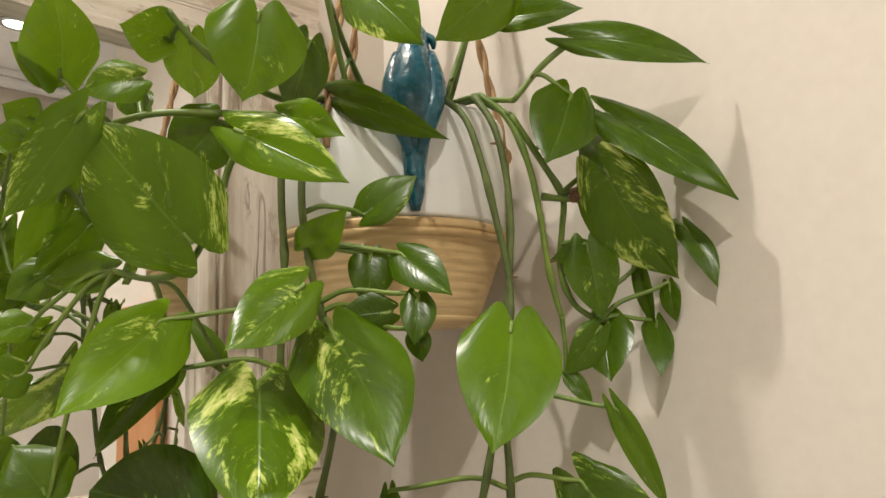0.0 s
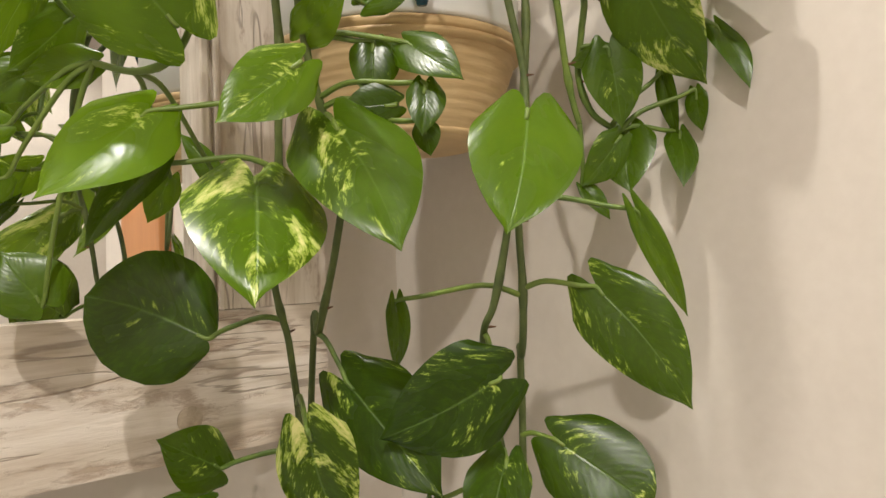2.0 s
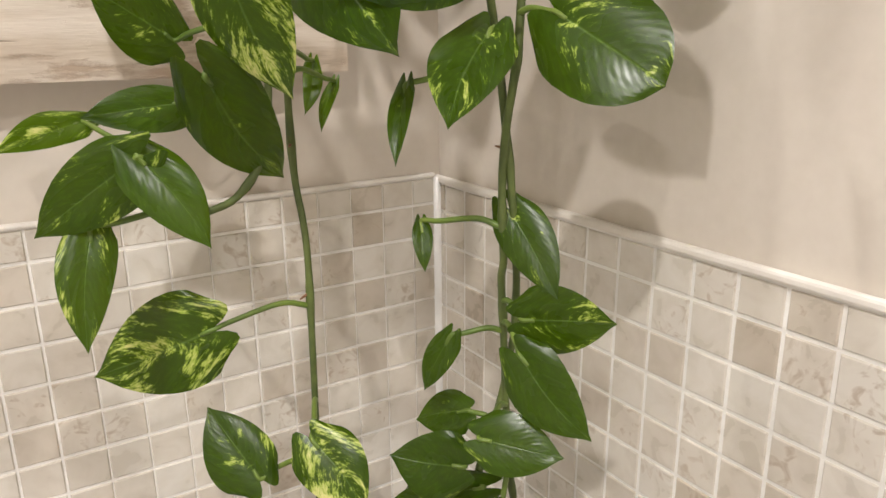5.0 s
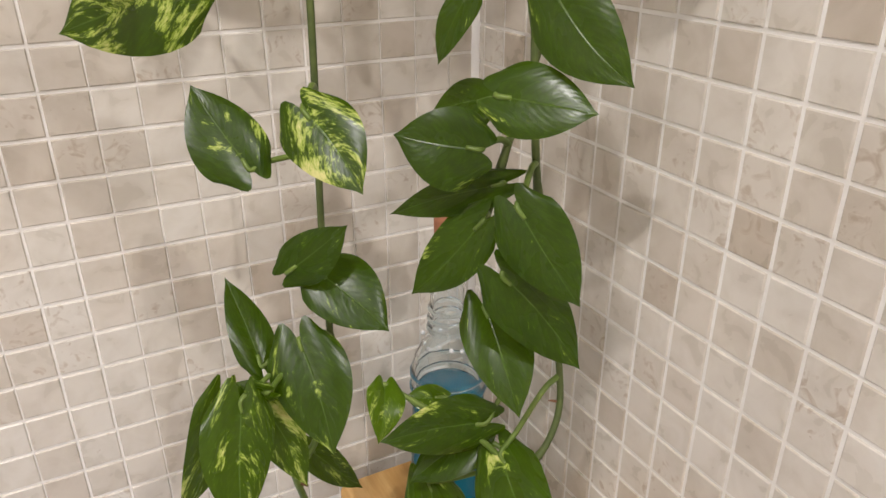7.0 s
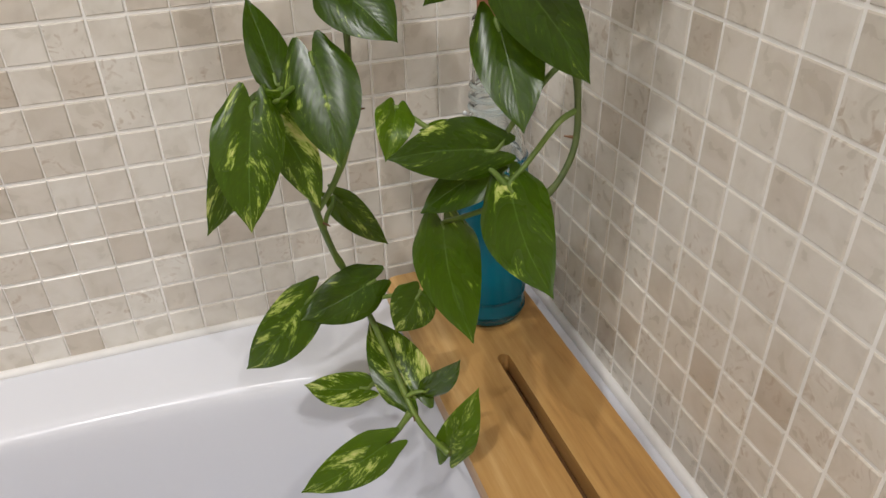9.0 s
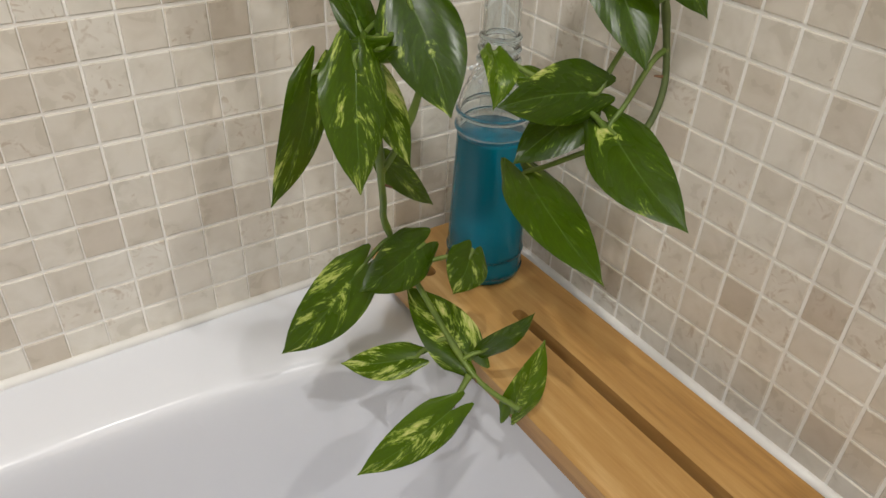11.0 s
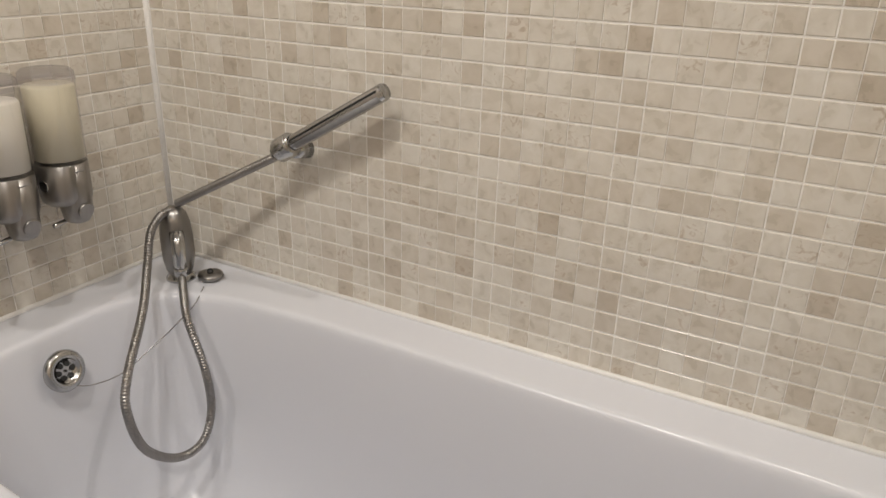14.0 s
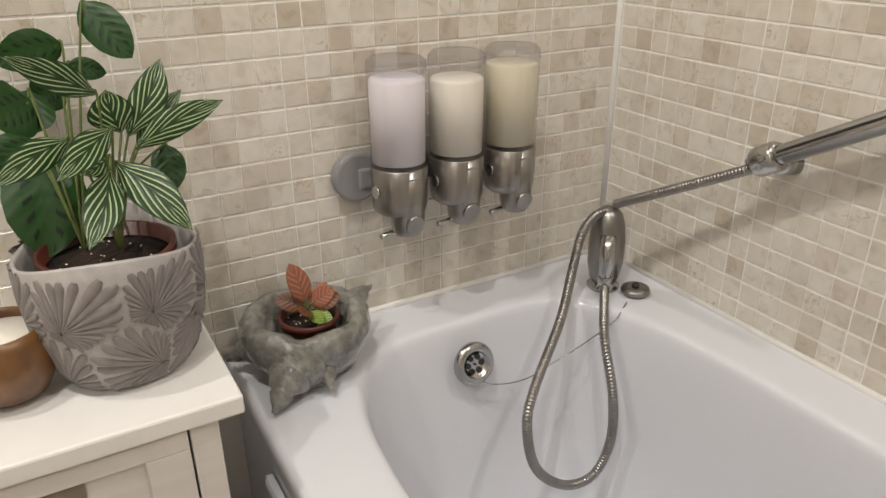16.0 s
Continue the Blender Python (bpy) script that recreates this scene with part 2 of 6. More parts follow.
TILE = tile_material("stone_tile", False)
TILE_REST = tile_material("stone_tile_joined", True)
GROUT = noisy("grout", (0.85, 0.83, 0.79), (0.91, 0.90, 0.87), 120.0, 0.8, bump=0.2)
PAINT = noisy("wall_paint", (0.645, 0.59, 0.52), (0.69, 0.635, 0.565), 90.0, 0.55, bump=0.08, dist=0.001)
CEILING = noisy("ceiling_paint", (0.82, 0.82, 0.82), (0.86, 0.86, 0.86), 60.0, 0.7, bump=0.06)
ACRYLIC, acrylic_nodes, acrylic_shader = nodes_of("bath_acrylic", 0.2)
cloudy = node(acrylic_nodes, "ShaderNodeTexNoise", Scale=2.0, Detail=1.0)
acrylic_nodes.links.new(coords(acrylic_nodes), cloudy.inputs["Vector"])
acrylic_nodes.links.new(ramp(acrylic_nodes, cloudy.outputs["Fac"], [(0.3, (0.685, 0.70, 0.755)), (0.7, (0.71, 0.725, 0.775))]), acrylic_shader.inputs["Base Color"])
SEAL = noisy("sealant", (0.80, 0.79, 0.77), (0.87, 0.86, 0.84), 50.0, 0.4, bump=0.1)
TRIM = noisy("tile_trim", (0.76, 0.72, 0.66), (0.84, 0.81, 0.76), 60.0, 0.35, bump=0.1)
FLOOR = noisy("floor_stone", (0.40, 0.37, 0.34), (0.52, 0.49, 0.45), 18.0, 0.45)
LEAF = leaf_material()
STEM = noisy("vine_stem", (0.075, 0.135, 0.015), (0.17, 0.24, 0.035), 70.0, 0.45, bump=0.3)
OLD_STEM = noisy("woody_stem", (0.050, 0.075, 0.014), (0.12, 0.155, 0.035), 90.0, 0.6, bump=0.4)
NODE_BROWN = noisy("dry_node", (0.10, 0.045, 0.02), (0.22, 0.11, 0.05), 120.0, 0.7)
WHITEWASH = wood_material("whitewashed_wood_flat", [(0.30, (0.34, 0.255, 0.18)), (0.42, (0.62, 0.53, 0.43)), (0.58, (0.79, 0.715, 0.63))], 24.0, 0.65, 0, (0.46, 0.35, 0.26), 1.0)
WHITEWASH_UP = wood_material("whitewashed_wood_upright", [(0.30, (0.34, 0.255, 0.18)), (0.42, (0.62, 0.53, 0.43)), (0.58, (0.79, 0.715, 0.63))], 24.0, 0.65, 2, (0.46, 0.35, 0.26), 1.0)
BAMBOO = wood_material("bamboo_board", [(0.34, (0.25, 0.12, 0.035)), (0.48, (0.44, 0.245, 0.075)), (0.56, (0.50, 0.295, 0.10)), (0.66, (0.62, 0.40, 0.17))], 16.0, 0.34, 1, None, 0.16)
WICKER = noisy("coiled_bamboo", (0.46, 0.30, 0.13), (0.70, 0.52, 0.28), 26.0, 0.5, bump=0.4, stretch=(1, 1, 9))
WHITE_LACQUER = noisy("white_lacquer", (0.76, 0.76, 0.74), (0.84, 0.84, 0.82), 30.0, 0.35, bump=0.05)
JUTE = noisy("jute_rope", (0.30, 0.17, 0.08), (0.52, 0.34, 0.18), 260.0, 0.9, bump=0.7, stretch=(1, 1, 0.4))
TEAL = noisy("teal_glaze", (0.0, 0.030, 0.060), (0.003, 0.10, 0.145), 110.0, 0.26, bump=0.9, coat=0.3)
SOIL = noisy("potting_soil", (0.005, 0.003, 0.002), (0.035, 0.018, 0.010), 160.0, 0.95, bump=1.0, dist=0.004)
CHROME = noisy("chrome", (0.40, 0.40, 0.40), (0.52, 0.52, 0.51), 30.0, 0.16, 1.0, bump=0.0)
STEEL = noisy("brushed_steel", (0.27, 0.26, 0.25), (0.38, 0.365, 0.35), 90.0, 0.34, 1.0, bump=0.15, stretch=(1, 1, 0.06))
DARK = noisy("dark_void", (0.012, 0.012, 0.012), (0.03, 0.03, 0.03), 40.0, 0.6)
GREY_CAP = noisy("grey_plastic", (0.22, 0.22, 0.23), (0.29, 0.29, 0.30), 40.0, 0.42, bump=0.05)
MIRROR = bpy.data.materials.new("mirror_silver")
MIRROR.use_nodes = True
MIRROR.node_tree.nodes["Principled BSDF"].inputs["Metallic"].default_value = 1.0
MIRROR.node_tree.nodes["Principled BSDF"].inputs["Roughness"].default_value = 0.01
MIRROR.node_tree.nodes["Principled BSDF"].inputs["Base Color"].default_value = (0.90, 0.91, 0.91, 1)
ORANGE_WOOD = wood_material("orange_pine", [(0.3, (0.40, 0.16, 0.05)), (0.6, (0.56, 0.25, 0.09))], 10.0, 0.4, 2)
BLUE, blue_nodes, blue_shader = nodes_of("blue_bath_oil", 0.08, spec=0.4)
blue_shader.inputs["Base Color"].default_value = (0.0, 0.145, 0.225, 1)
blue_clear = blue_nodes.nodes.new("ShaderNodeBsdfTransparent")
blue_clear.inputs[0].default_value = (0.02, 0.48, 0.64, 1)
blue_mix = blue_nodes.nodes.new("ShaderNodeMixShader")
blue_mix.inputs[0].default_value = 0.18
blue_nodes.links.new(blue_shader.outputs[0], blue_mix.inputs[1])
blue_nodes.links.new(blue_clear.outputs[0], blue_mix.inputs[2])
blue_nodes.links.new(blue_mix.outputs[0], blue_nodes.nodes["Material Output"].inputs["Surface"])
CLEAR = glass_material("clear_glass", (0.94, 0.98, 0.99), 0.01, 1.46)
CORK = noisy("cork", (0.19, 0.07, 0.035), (0.32, 0.13, 0.06), 90.0, 0.85, bump=0.5)
WHITE_BEAD = noisy("white_beads", (0.62, 0.65, 0.66), (0.82, 0.84, 0.85), 120.0, 0.2, bump=0.0)
BEAD = glass_material("glass_beads", (0.88, 0.95, 0.97), 0.02, 1.5)
LILAC = noisy("lilac_lotion", (0.84, 0.81, 0.87), (0.88, 0.85, 0.91), 20.0, 0.35, bump=0.0)
CREAM = noisy("cream_lotion", (0.84, 0.81, 0.71), (0.90, 0.87, 0.78), 20.0, 0.35, bump=0.0)
GEL = noisy("pale_yellow_gel", (0.70, 0.66, 0.50), (0.78, 0.74, 0.58), 14.0, 0.35, bump=0.0)
LID = thin_plastic("grey_clear_lid", (0.84, 0.83, 0.86), 0.14, 0.8)
SMOKE = thin_plastic("clear_plastic", (0.955, 0.95, 0.955), 0.07, 0.75)
WHITE_WOOD = wood_material("white_painted_wood", [(0.3, (0.66, 0.63, 0.60)), (0.6, (0.74, 0.71, 0.68))], 12.0, 0.45, 1, None, 0.15)
WHITE_TOP = noisy("white_top", (0.80, 0.79, 0.78), (0.85, 0.84, 0.83), 24.0, 0.35, bump=0.04)
TERRACOTTA = noisy("brown_plastic_pot", (0.065, 0.012, 0.008), (0.10, 0.022, 0.014), 40.0, 0.4, bump=0.05)
SHELL_GLAZE = noisy("grey_green_glaze", (0.085, 0.088, 0.078), (0.27, 0.265, 0.24), 85.0, 0.22, bump=1.0, dist=0.004, coat=1.0)
POT_GREY = noisy("grey_embossed_clay", (0.20, 0.180, 0.180), (0.275, 0.25, 0.248), 80.0, 0.45, bump=0.25)
POT_RIB = noisy("rubbed_white_relief", (0.34, 0.32, 0.315), (0.48, 0.46, 0.45), 80.0, 0.45, bump=0.2)
COCONUT = noisy("coconut_shell", (0.10, 0.040, 0.012), (0.30, 0.15, 0.05), 30.0, 0.35, bump=0.3, coat=0.3)
WAX = noisy("candle_wax", (0.82, 0.78, 0.70), (0.88, 0.85, 0.78), 20.0, 0.5, bump=0.05)
YARN = noisy("cream_yarn", (0.80, 0.66, 0.53), (0.93, 0.82, 0.70), 70.0, 0.95, bump=0.7, dist=0.004)
CALATHEA = striped_leaf("calathea_leaf", (0.011, 0.046, 0.007), (0.45, 0.56, 0.31), 31.0, 1.25, 0.11)
PRAYER = striped_leaf("prayer_plant_leaf", (0.014, 0.060, 0.008), (0.003, 0.013, 0.003), 40.0, 0.5, 0.0, True)
PINK_LEAF = striped_leaf("pink_leaf", (0.30, 0.13, 0.07), (0.55, 0.19, 0.15), 40.0, 0.5, 0.0)
BROWN_LEAF = striped_leaf("brown_leaf", (0.13, 0.06, 0.025), (0.30, 0.10, 0.06), 40.0, 0.5, 0.05)
LIME_LEAF = striped_leaf("lime_leaf", (0.16, 0.30, 0.05), (0.45, 0.42, 0.12), 40.0, 0.5, 0.1)
DARK_LEAF = noisy("glossy_dark_leaf", (0.012, 0.052, 0.004), (0.028, 0.095, 0.009), 30.0, 0.36, bump=0.2, spec=0.28)


# ---- mesh helpers ----
def mesh_of(name, bm, material, smooth=False):
    bmesh.ops.recalc_face_normals(bm, faces=bm.faces)
    me = bpy.data.meshes.new(name)
    if smooth:
        for face in bm.faces:
            face.smooth = True
    bm.to_mesh(me)
    bm.free()
    for one in material if isinstance(material, (list, tuple)) else [material]:
        me.materials.append(one)
    return me


def part(name, bm, material, parent, label="", smooth=False):
    ob = new(name, mesh_of(name, bm, material, smooth))
    ob.parent = parent
    if parent is not None and parent.parent is None:
        ob.matrix_parent_inverse = parent.matrix_basis.inverted()
    if label:
        ob["label"] = label
    return ob


def thing(name, at, label, category, group="", kind=""):
    ob = new(name)
    ob.empty_display_size = 0.02
    ob.location = at
    ob.matrix_basis = Matrix.Translation(at)
    return tagged(ob, label, category, group, kind)


def box(bm, lo, hi, bevel=0.0, seg=2):
    made = bmesh.ops.create_cube(bm, size=1)["verts"]
    for v in made:
        v.co = Vector([lo[i] + (v.co[i] + 0.5) * (hi[i] - lo[i]) for i in range(3)])
    if bevel:
        edges = list({e for v in made for e in v.link_edges})
        bmesh.ops.bevel(bm, geom=edges, offset=bevel, segments=seg, affect="EDGES", profile=0.5)
    return bm


def one_box(lo, hi, bevel=0.0, seg=2):
    return box(bmesh.new(), lo, hi, bevel, seg)


def lathe(bm, at, profile, seg=40, flat=None):
    """Turns a profile of (radius, height) round the upright through at."""
    rings = []
    for r, z in profile:
        ring = []
        for i in range(seg):
            a = 2 * math.pi * i / seg
            k = flat(a, r, z) if flat else r
            ring.append(bm.verts.new((at[0] + k * math.cos(a), at[1] + k * math.sin(a), at[2] + z)))
        rings.append(ring)
    for a, b in zip(rings, rings[1:]):
        for i in range(seg):
            bm.faces.new((a[i], a[(i + 1) % seg], b[(i + 1) % seg], b[i]))
    if profile[0][0] > 1e-4:
        bm.faces.new(rings[0][::-1])
    if profile[-1][0] > 1e-4:
        bm.faces.new(rings[-1])
    return bm


def rounded_path(points, steps=6):
    """A smooth curve through the points (Catmull-Rom)."""
    p = [Vector(q) for q in points]
    p = [2 * p[0] - p[1]] + p + [2 * p[-1] - p[-2]]
    out = []
    for a, b, c, d in zip(p, p[1:], p[2:], p[3:]):
        for i in range(steps):
            t = i / steps
            out.append(0.5 * (2 * b + (c - a) * t + (2 * a - 5 * b + 4 * c - d) * t * t + (3 * b - a - 3 * c + d) * t ** 3))
    out.append(p[-2])
    return out


def tube(bm, path, radius, seg=8):
    """A tube along a path; radius: a number, or a function of the share of the way."""
    path = [Vector(q) for q in path]
    side, rings, n = Vector((0.3, 0.5, 0.81)).normalized(), [], len(path)
    for i, q in enumerate(path):
        ahead = (path[min(i + 1, n - 1)] - path[max(i - 1, 0)]).normalized()
        side = side - ahead * side.dot(ahead)
        if side.length < 1e-4:
            side = ahead.orthogonal()
        side.normalize()
        up = ahead.cross(side)
        r = radius(i / max(1, n - 1)) if callable(radius) else radius
        rings.append([bm.verts.new(q + r * (math.cos(2 * math.pi * k / seg) * side + math.sin(2 * math.pi * k / seg) * up)) for k in range(seg)])
    for a, b in zip(rings, rings[1:]):
        for k in range(seg):
            bm.faces.new((a[k], a[(k + 1) % seg], b[(k + 1) % seg], b[k]))
    bm.faces.new(rings[0][::-1])
    bm.faces.new(rings[-1])
    return bm


def disc(bm, at, axis, radius, thick, seg=28, bevel=0.0):
    made = bmesh.ops.create_cone(bm, cap_ends=True, segments=seg, radius1=radius, radius2=radius, depth=thick)["verts"]
    if bevel:
        rim = [e for e in {e for v in made for e in v.link_edges} if abs(e.verts[0].co.z - e.verts[1].co.z) < 1e-6]
        made = list({v for f in bmesh.ops.bevel(bm, geom=rim, offset=bevel, segments=2, affect="EDGES", profile=0.5)["faces"] for v in f.verts} | {v for v in made if v.is_valid})
    turn = Vector(axis).to_track_quat("Z", "Y").to_matrix().to_4x4()
    bmesh.ops.transform(bm, matrix=Matrix.Translation(at) @ turn, verts=made)
    return bm


def ball(bm, at, scale, u=14, v=9):
    made = bmesh.ops.create_uvsphere(bm, u_segments=u, v_segments=v, radius=1)["verts"]
    for q in made:
        q.co = Vector(at) + Vector([q.co[i] * scale[i] for i in range(3)])
    return bm


HEART = [(0, 0.70), (0.06, 0.89), (0.16, 0.99), (0.30, 1.0), (0.42, 0.95), (0.55, 0.84), (0.68, 0.66), (0.80, 0.44), (0.88, 0.245), (0.94, 0.10), (1, 0.0)]
ROUND = [(0, 0.60), (0.06, 0.80), (0.15, 0.93), (0.30, 1.0), (0.50, 1.0), (0.65, 0.93), (0.80, 0.74), (0.90, 0.50), (0.96, 0.27), (1, 0.0)]
DISC = [(0, 0.35), (0.05, 0.60), (0.14, 0.83), (0.30, 0.98), (0.50, 1.0), (0.68, 0.90), (0.82, 0.68), (0.92, 0.42), (0.97, 0.22), (1, 0.0)]
LANCE = [(0, 0.03), (0.08, 0.35), (0.25, 0.82), (0.42, 1.0), (0.6, 0.93), (0.78, 0.63), (0.92, 0.24), (1, 0.0)]
OVAL = [(0, 0.15), (0.08, 0.55), (0.25, 0.92), (0.45, 1.0), (0.65, 0.92), (0.82, 0.66), (0.94, 0.32), (1, 0.0)]


def blade(base, tip, normal, width, curl, fold, shape, seed, lobe=0.21, across=12, along=16):
    """A leaf blade from its base to its tip, with UVs: across, along."""
    rnd = random.Random(seed)
    b, t, n = Vector(base), Vector(tip), Vector(normal)
    y = t - b
    length = y.length
    y.normalize()
    n = (n - y * n.dot(y)).normalized()
    x = y.cross(n)
    ph, ph2, wav = rnd.uniform(0, 6), rnd.uniform(0, 6), rnd.uniform(0.012, 0.03)
    lean, skew = rnd.uniform(-0.05, 0.05), rnd.uniform(0.93, 1.07)
    bm = bmesh.new()
    uvs = {}
    rows = []
    us, ws = [p for p, _ in shape], [w for _, w in shape]
    for i in range(along + 1):
        u = i / along
        w = float(np.interp(u, us, ws)) * width / 2
        row = []
        for k in range(across + 1):
            v = 2 * k / across - 1
            back = lobe * (1 - u) ** 3 * math.sin(math.pi * min(1.0, abs(v) ** 0.85 * 1.02))
            px = v * w * (skew if v > 0 else 2 - skew) + lean * length * math.sin(math.pi * u)
            py = length * (u - back * (1 - 0.4 * u))
            lift = fold * abs(v) * w + curl * length * (u - u * u) * 1.6 - curl * length * u * u * 0.3
            lift += wav * width * abs(v) ** 1.5 * math.sin(5.5 * u + ph + (ph2 if v > 0 else 0))
            lift -= 0.12 * width * (abs(v) ** 3) * (1 - u)
            q = bm.verts.new(b + x * px + y * py + n * lift)
            uvs[q] = (k / across, u)
            row.append(q)
        rows.append(row)
    for r1, r2 in zip(rows, rows[1:]):
        for k in range(across):
            bm.faces.new((r1[k], r1[k + 1], r2[k + 1], r2[k]))
    layer = bm.loops.layers.uv.new("UVMap")
    for face in bm.faces:
        for loop in face.loops:
            loop[layer].uv = uvs[loop.vert]
    bmesh.ops.remove_doubles(bm, verts=rows[-1], dist=1e-5)
    return bm


# ---- the room ----
P, JOINT = 0.0337, 0.0029
RIM = 0.56
TOP = 1.160
LONG, DEEP = 1.70, 2.30


def wall(name, lo, hi, label):
    ob = new(name, mesh_of(name, one_box(lo, hi), PAINT))
    return tagged(ob, label, "wall", kind="structure")


wall_north = wall("wall_north", (-LONG - 0.1, 0.0, 0), (0.1, 0.1, CEIL), "cream painted wall with beige stone mosaic below")
wall_east = wall("wall_east", (0.0, -0.95, 0), (0.1, 0.0, CEIL), "cream painted wall with beige stone mosaic below")
wall_west = wall("wall_west", (-LONG - 0.1, -DEEP, 0), (-LONG, 0.0, CEIL), "wall tiled with beige stone mosaic")
wall_south = wall("wall_south", (-LONG - 0.1, -DEEP - 0.1, 0), (0.9, -DEEP, CEIL), "plain cream painted bathroom wall")
wall_far = wall("wall_far_east", (0.8, -DEEP, 0), (0.9, -0.95, CEIL), "plain cream painted bathroom wall")
wall_return = wall("wall_return", (0.1, -1.05, 0), (0.9, -0.95, CEIL), "plain cream painted bathroom wall")
floor = tagged(new("floor", mesh_of("floor", one_box((-LONG - 0.1, -DEEP - 0.1, -0.05), (0.9, 0.1, 0.0)), FLOOR)), "pale grey stone bathroom floor", "floor", kind="structure")
ceiling = tagged(new("ceiling", mesh_of("ceiling", one_box((-LONG - 0.1, -DEEP - 0.1, CEIL), (0.9, 0.1, CEIL + 0.05)), CEILING)), "white painted ceiling", "ceiling", kind="structure")

cornice = bmesh.new()
for lo, hi in (((-LONG, -DEEP, 0), (0.8, -DEEP + 0.07, 0)), ((-LONG, -0.07, 0), (0.0, 0.0, 0)), ((-LONG, -DEEP + 0.07, 0), (-LONG + 0.07, -0.07, 0)), ((-0.07, -0.95, 0), (0.0, -0.07, 0))):
    box(cornice, (lo[0], lo[1], CEIL - 0.03), (hi[0], hi[1], CEIL - 0.002), 0.004)
    box(cornice, (lo[0] + 0.02 * (hi[0] - lo[0] < 0.1), lo[1] + 0.02 * (hi[1] - lo[1] < 0.1), CEIL - 0.06), (hi[0], hi[1], CEIL - 0.032), 0.006)
tagged(new("cornice", mesh_of("cornice", cornice, CEILING)), "white moulded ceiling cornice", "cornice", kind="structure")

LAMP_GLOW = glow("lamp_glow", (1.0, 0.92, 0.80), 14.0)
for lx, ly, _ in LAMPS:
    d = thing("downlight", (lx, ly, CEIL - 0.012), "round white recessed ceiling downlight, switched on", "downlight", "ceiling downlights")
    ring = bmesh.new()
    lathe(ring, (lx, ly, CEIL), [(0.036, -0.0015), (0.048, -0.002), (0.047, -0.010), (0.040, -0.014), (0.034, -0.008), (0.034, -0.0015)], 32)
    part("ring", ring, CHROME, d, smooth=True)
    part("bulb", disc(bmesh.new(), (lx, ly, CEIL - 0.006), (0, 0, 1), 0.033, 0.006), LAMP_GLOW, d, "glowing frosted bulb")

# grout beds stand just proud of the walls; the tiles stand proud of the grout
BED, FACE = 0.004, 0.0065
for name, lo, hi, up in (
    ("grout_north", (-LONG + BED, -BED, 0.10), (-BED, -0.0005, TOP), wall_north),
    ("grout_east", (-BED, -0.95, 0.10), (-0.0005, -BED, TOP), wall_east),
    ("grout_west", (-LONG + 0.0005, -1.95, 0.10), (-LONG + BED, -BED, 1.40), wall_west),
):
    part(name, one_box(lo, hi), GROUT, up)


def tile_mesh(w, h, axis):
    """One tumbled tile, its face towards the room."""
    bm = one_box((-w / 2, -0.0022, -h / 2), (w / 2, 0.0, h / 2))
    face_edges = [e for e in bm.edges if all(v.co.y < -0.002 for v in e.verts)]
    bmesh.ops.bevel(bm, geom=face_edges, offset=0.0009, segments=1, affect="EDGES", profile=0.5)
    if axis == "east":
        bmesh.ops.rotate(bm, verts=bm.verts, cent=(0, 0, 0), matrix=Matrix.Rotation(radians(-90), 3, "Z"))
    if axis == "west":
        bmesh.ops.rotate(bm, verts=bm.verts, cent=(0, 0, 0), matrix=Matrix.Rotation(radians(90), 3, "Z"))
    return bm


# ---- mirror in a whitewashed frame ----
MX0, MX1, MZ0, MZ1, BAR = -1.02, -0.110, 1.266, 1.900, 0.122
mirror = thing("mirror", ((MX0 + MX1) / 2, 0, MZ0), "wall mirror in a wide distressed whitewashed wooden frame", "mirror")
part("glass", one_box((MX0 + BAR - 0.012, -0.012, MZ0 + BAR - 0.012), (MX1 - BAR + 0.012, -0.006, MZ1 - BAR + 0.012)), MIRROR, mirror, "silvered mirror glass")


def worn_bar(lo, hi, seed):
    bm = one_box(lo, hi)
    bmesh.ops.subdivide_edges(bm, edges=bm.edges, cuts=9, use_grid_fill=True)
    for v in bm.verts:
        q = v.co * 22 + Vector((seed, 0, 0))
        v.co += Vector((noise.noise(q), 0.6 * noise.noise(q + Vector((9, 4, 2))), noise.noise(q + Vector((3, 8, 1))))) * 0.0011
    return bm


part("frame_bar", worn_bar((MX0, -0.028, MZ0), (MX1, -0.001, MZ0 + BAR), 1), WHITEWASH, mirror)
part("frame_bar", worn_bar((MX0, -0.028, MZ1 - BAR), (MX1, -0.001, MZ1), 2), WHITEWASH, mirror)
part("frame_bar", worn_bar((MX0, -0.0275, MZ0 + BAR + 0.0005), (MX0 + BAR, -0.001, MZ1 - BAR - 0.0005), 3), WHITEWASH_UP, mirror)
part("frame_bar", worn_bar((MX1 - BAR, -0.0275, MZ0 + BAR + 0.0005), (MX1, -0.001, MZ1 - BAR - 0.0005), 4), WHITEWASH_UP, mirror)
for off, r in ((0.004, 0.0042), (0.015, 0.0030)):
    for x in (MX0 + BAR - off, MX1 - BAR + off):
        part("inner_moulding", one_box((x - r, -0.0335, MZ0 + BAR), (x + r, -0.012, MZ1 - BAR), 0.0018), WHITEWASH_UP, mirror)
knot = bmesh.new()
disc(knot, (-0.246, -0.0283, 1.300), (0, 1, 0), 0.011, 0.0012, 18)
part("knot", knot, wood_material("wood_knot", [(0.3, (0.30, 0.22, 0.15)), (0.6, (0.58, 0.49, 0.38))], 60.0, 0.6, 1), mirror, "round dark knot in the wood")

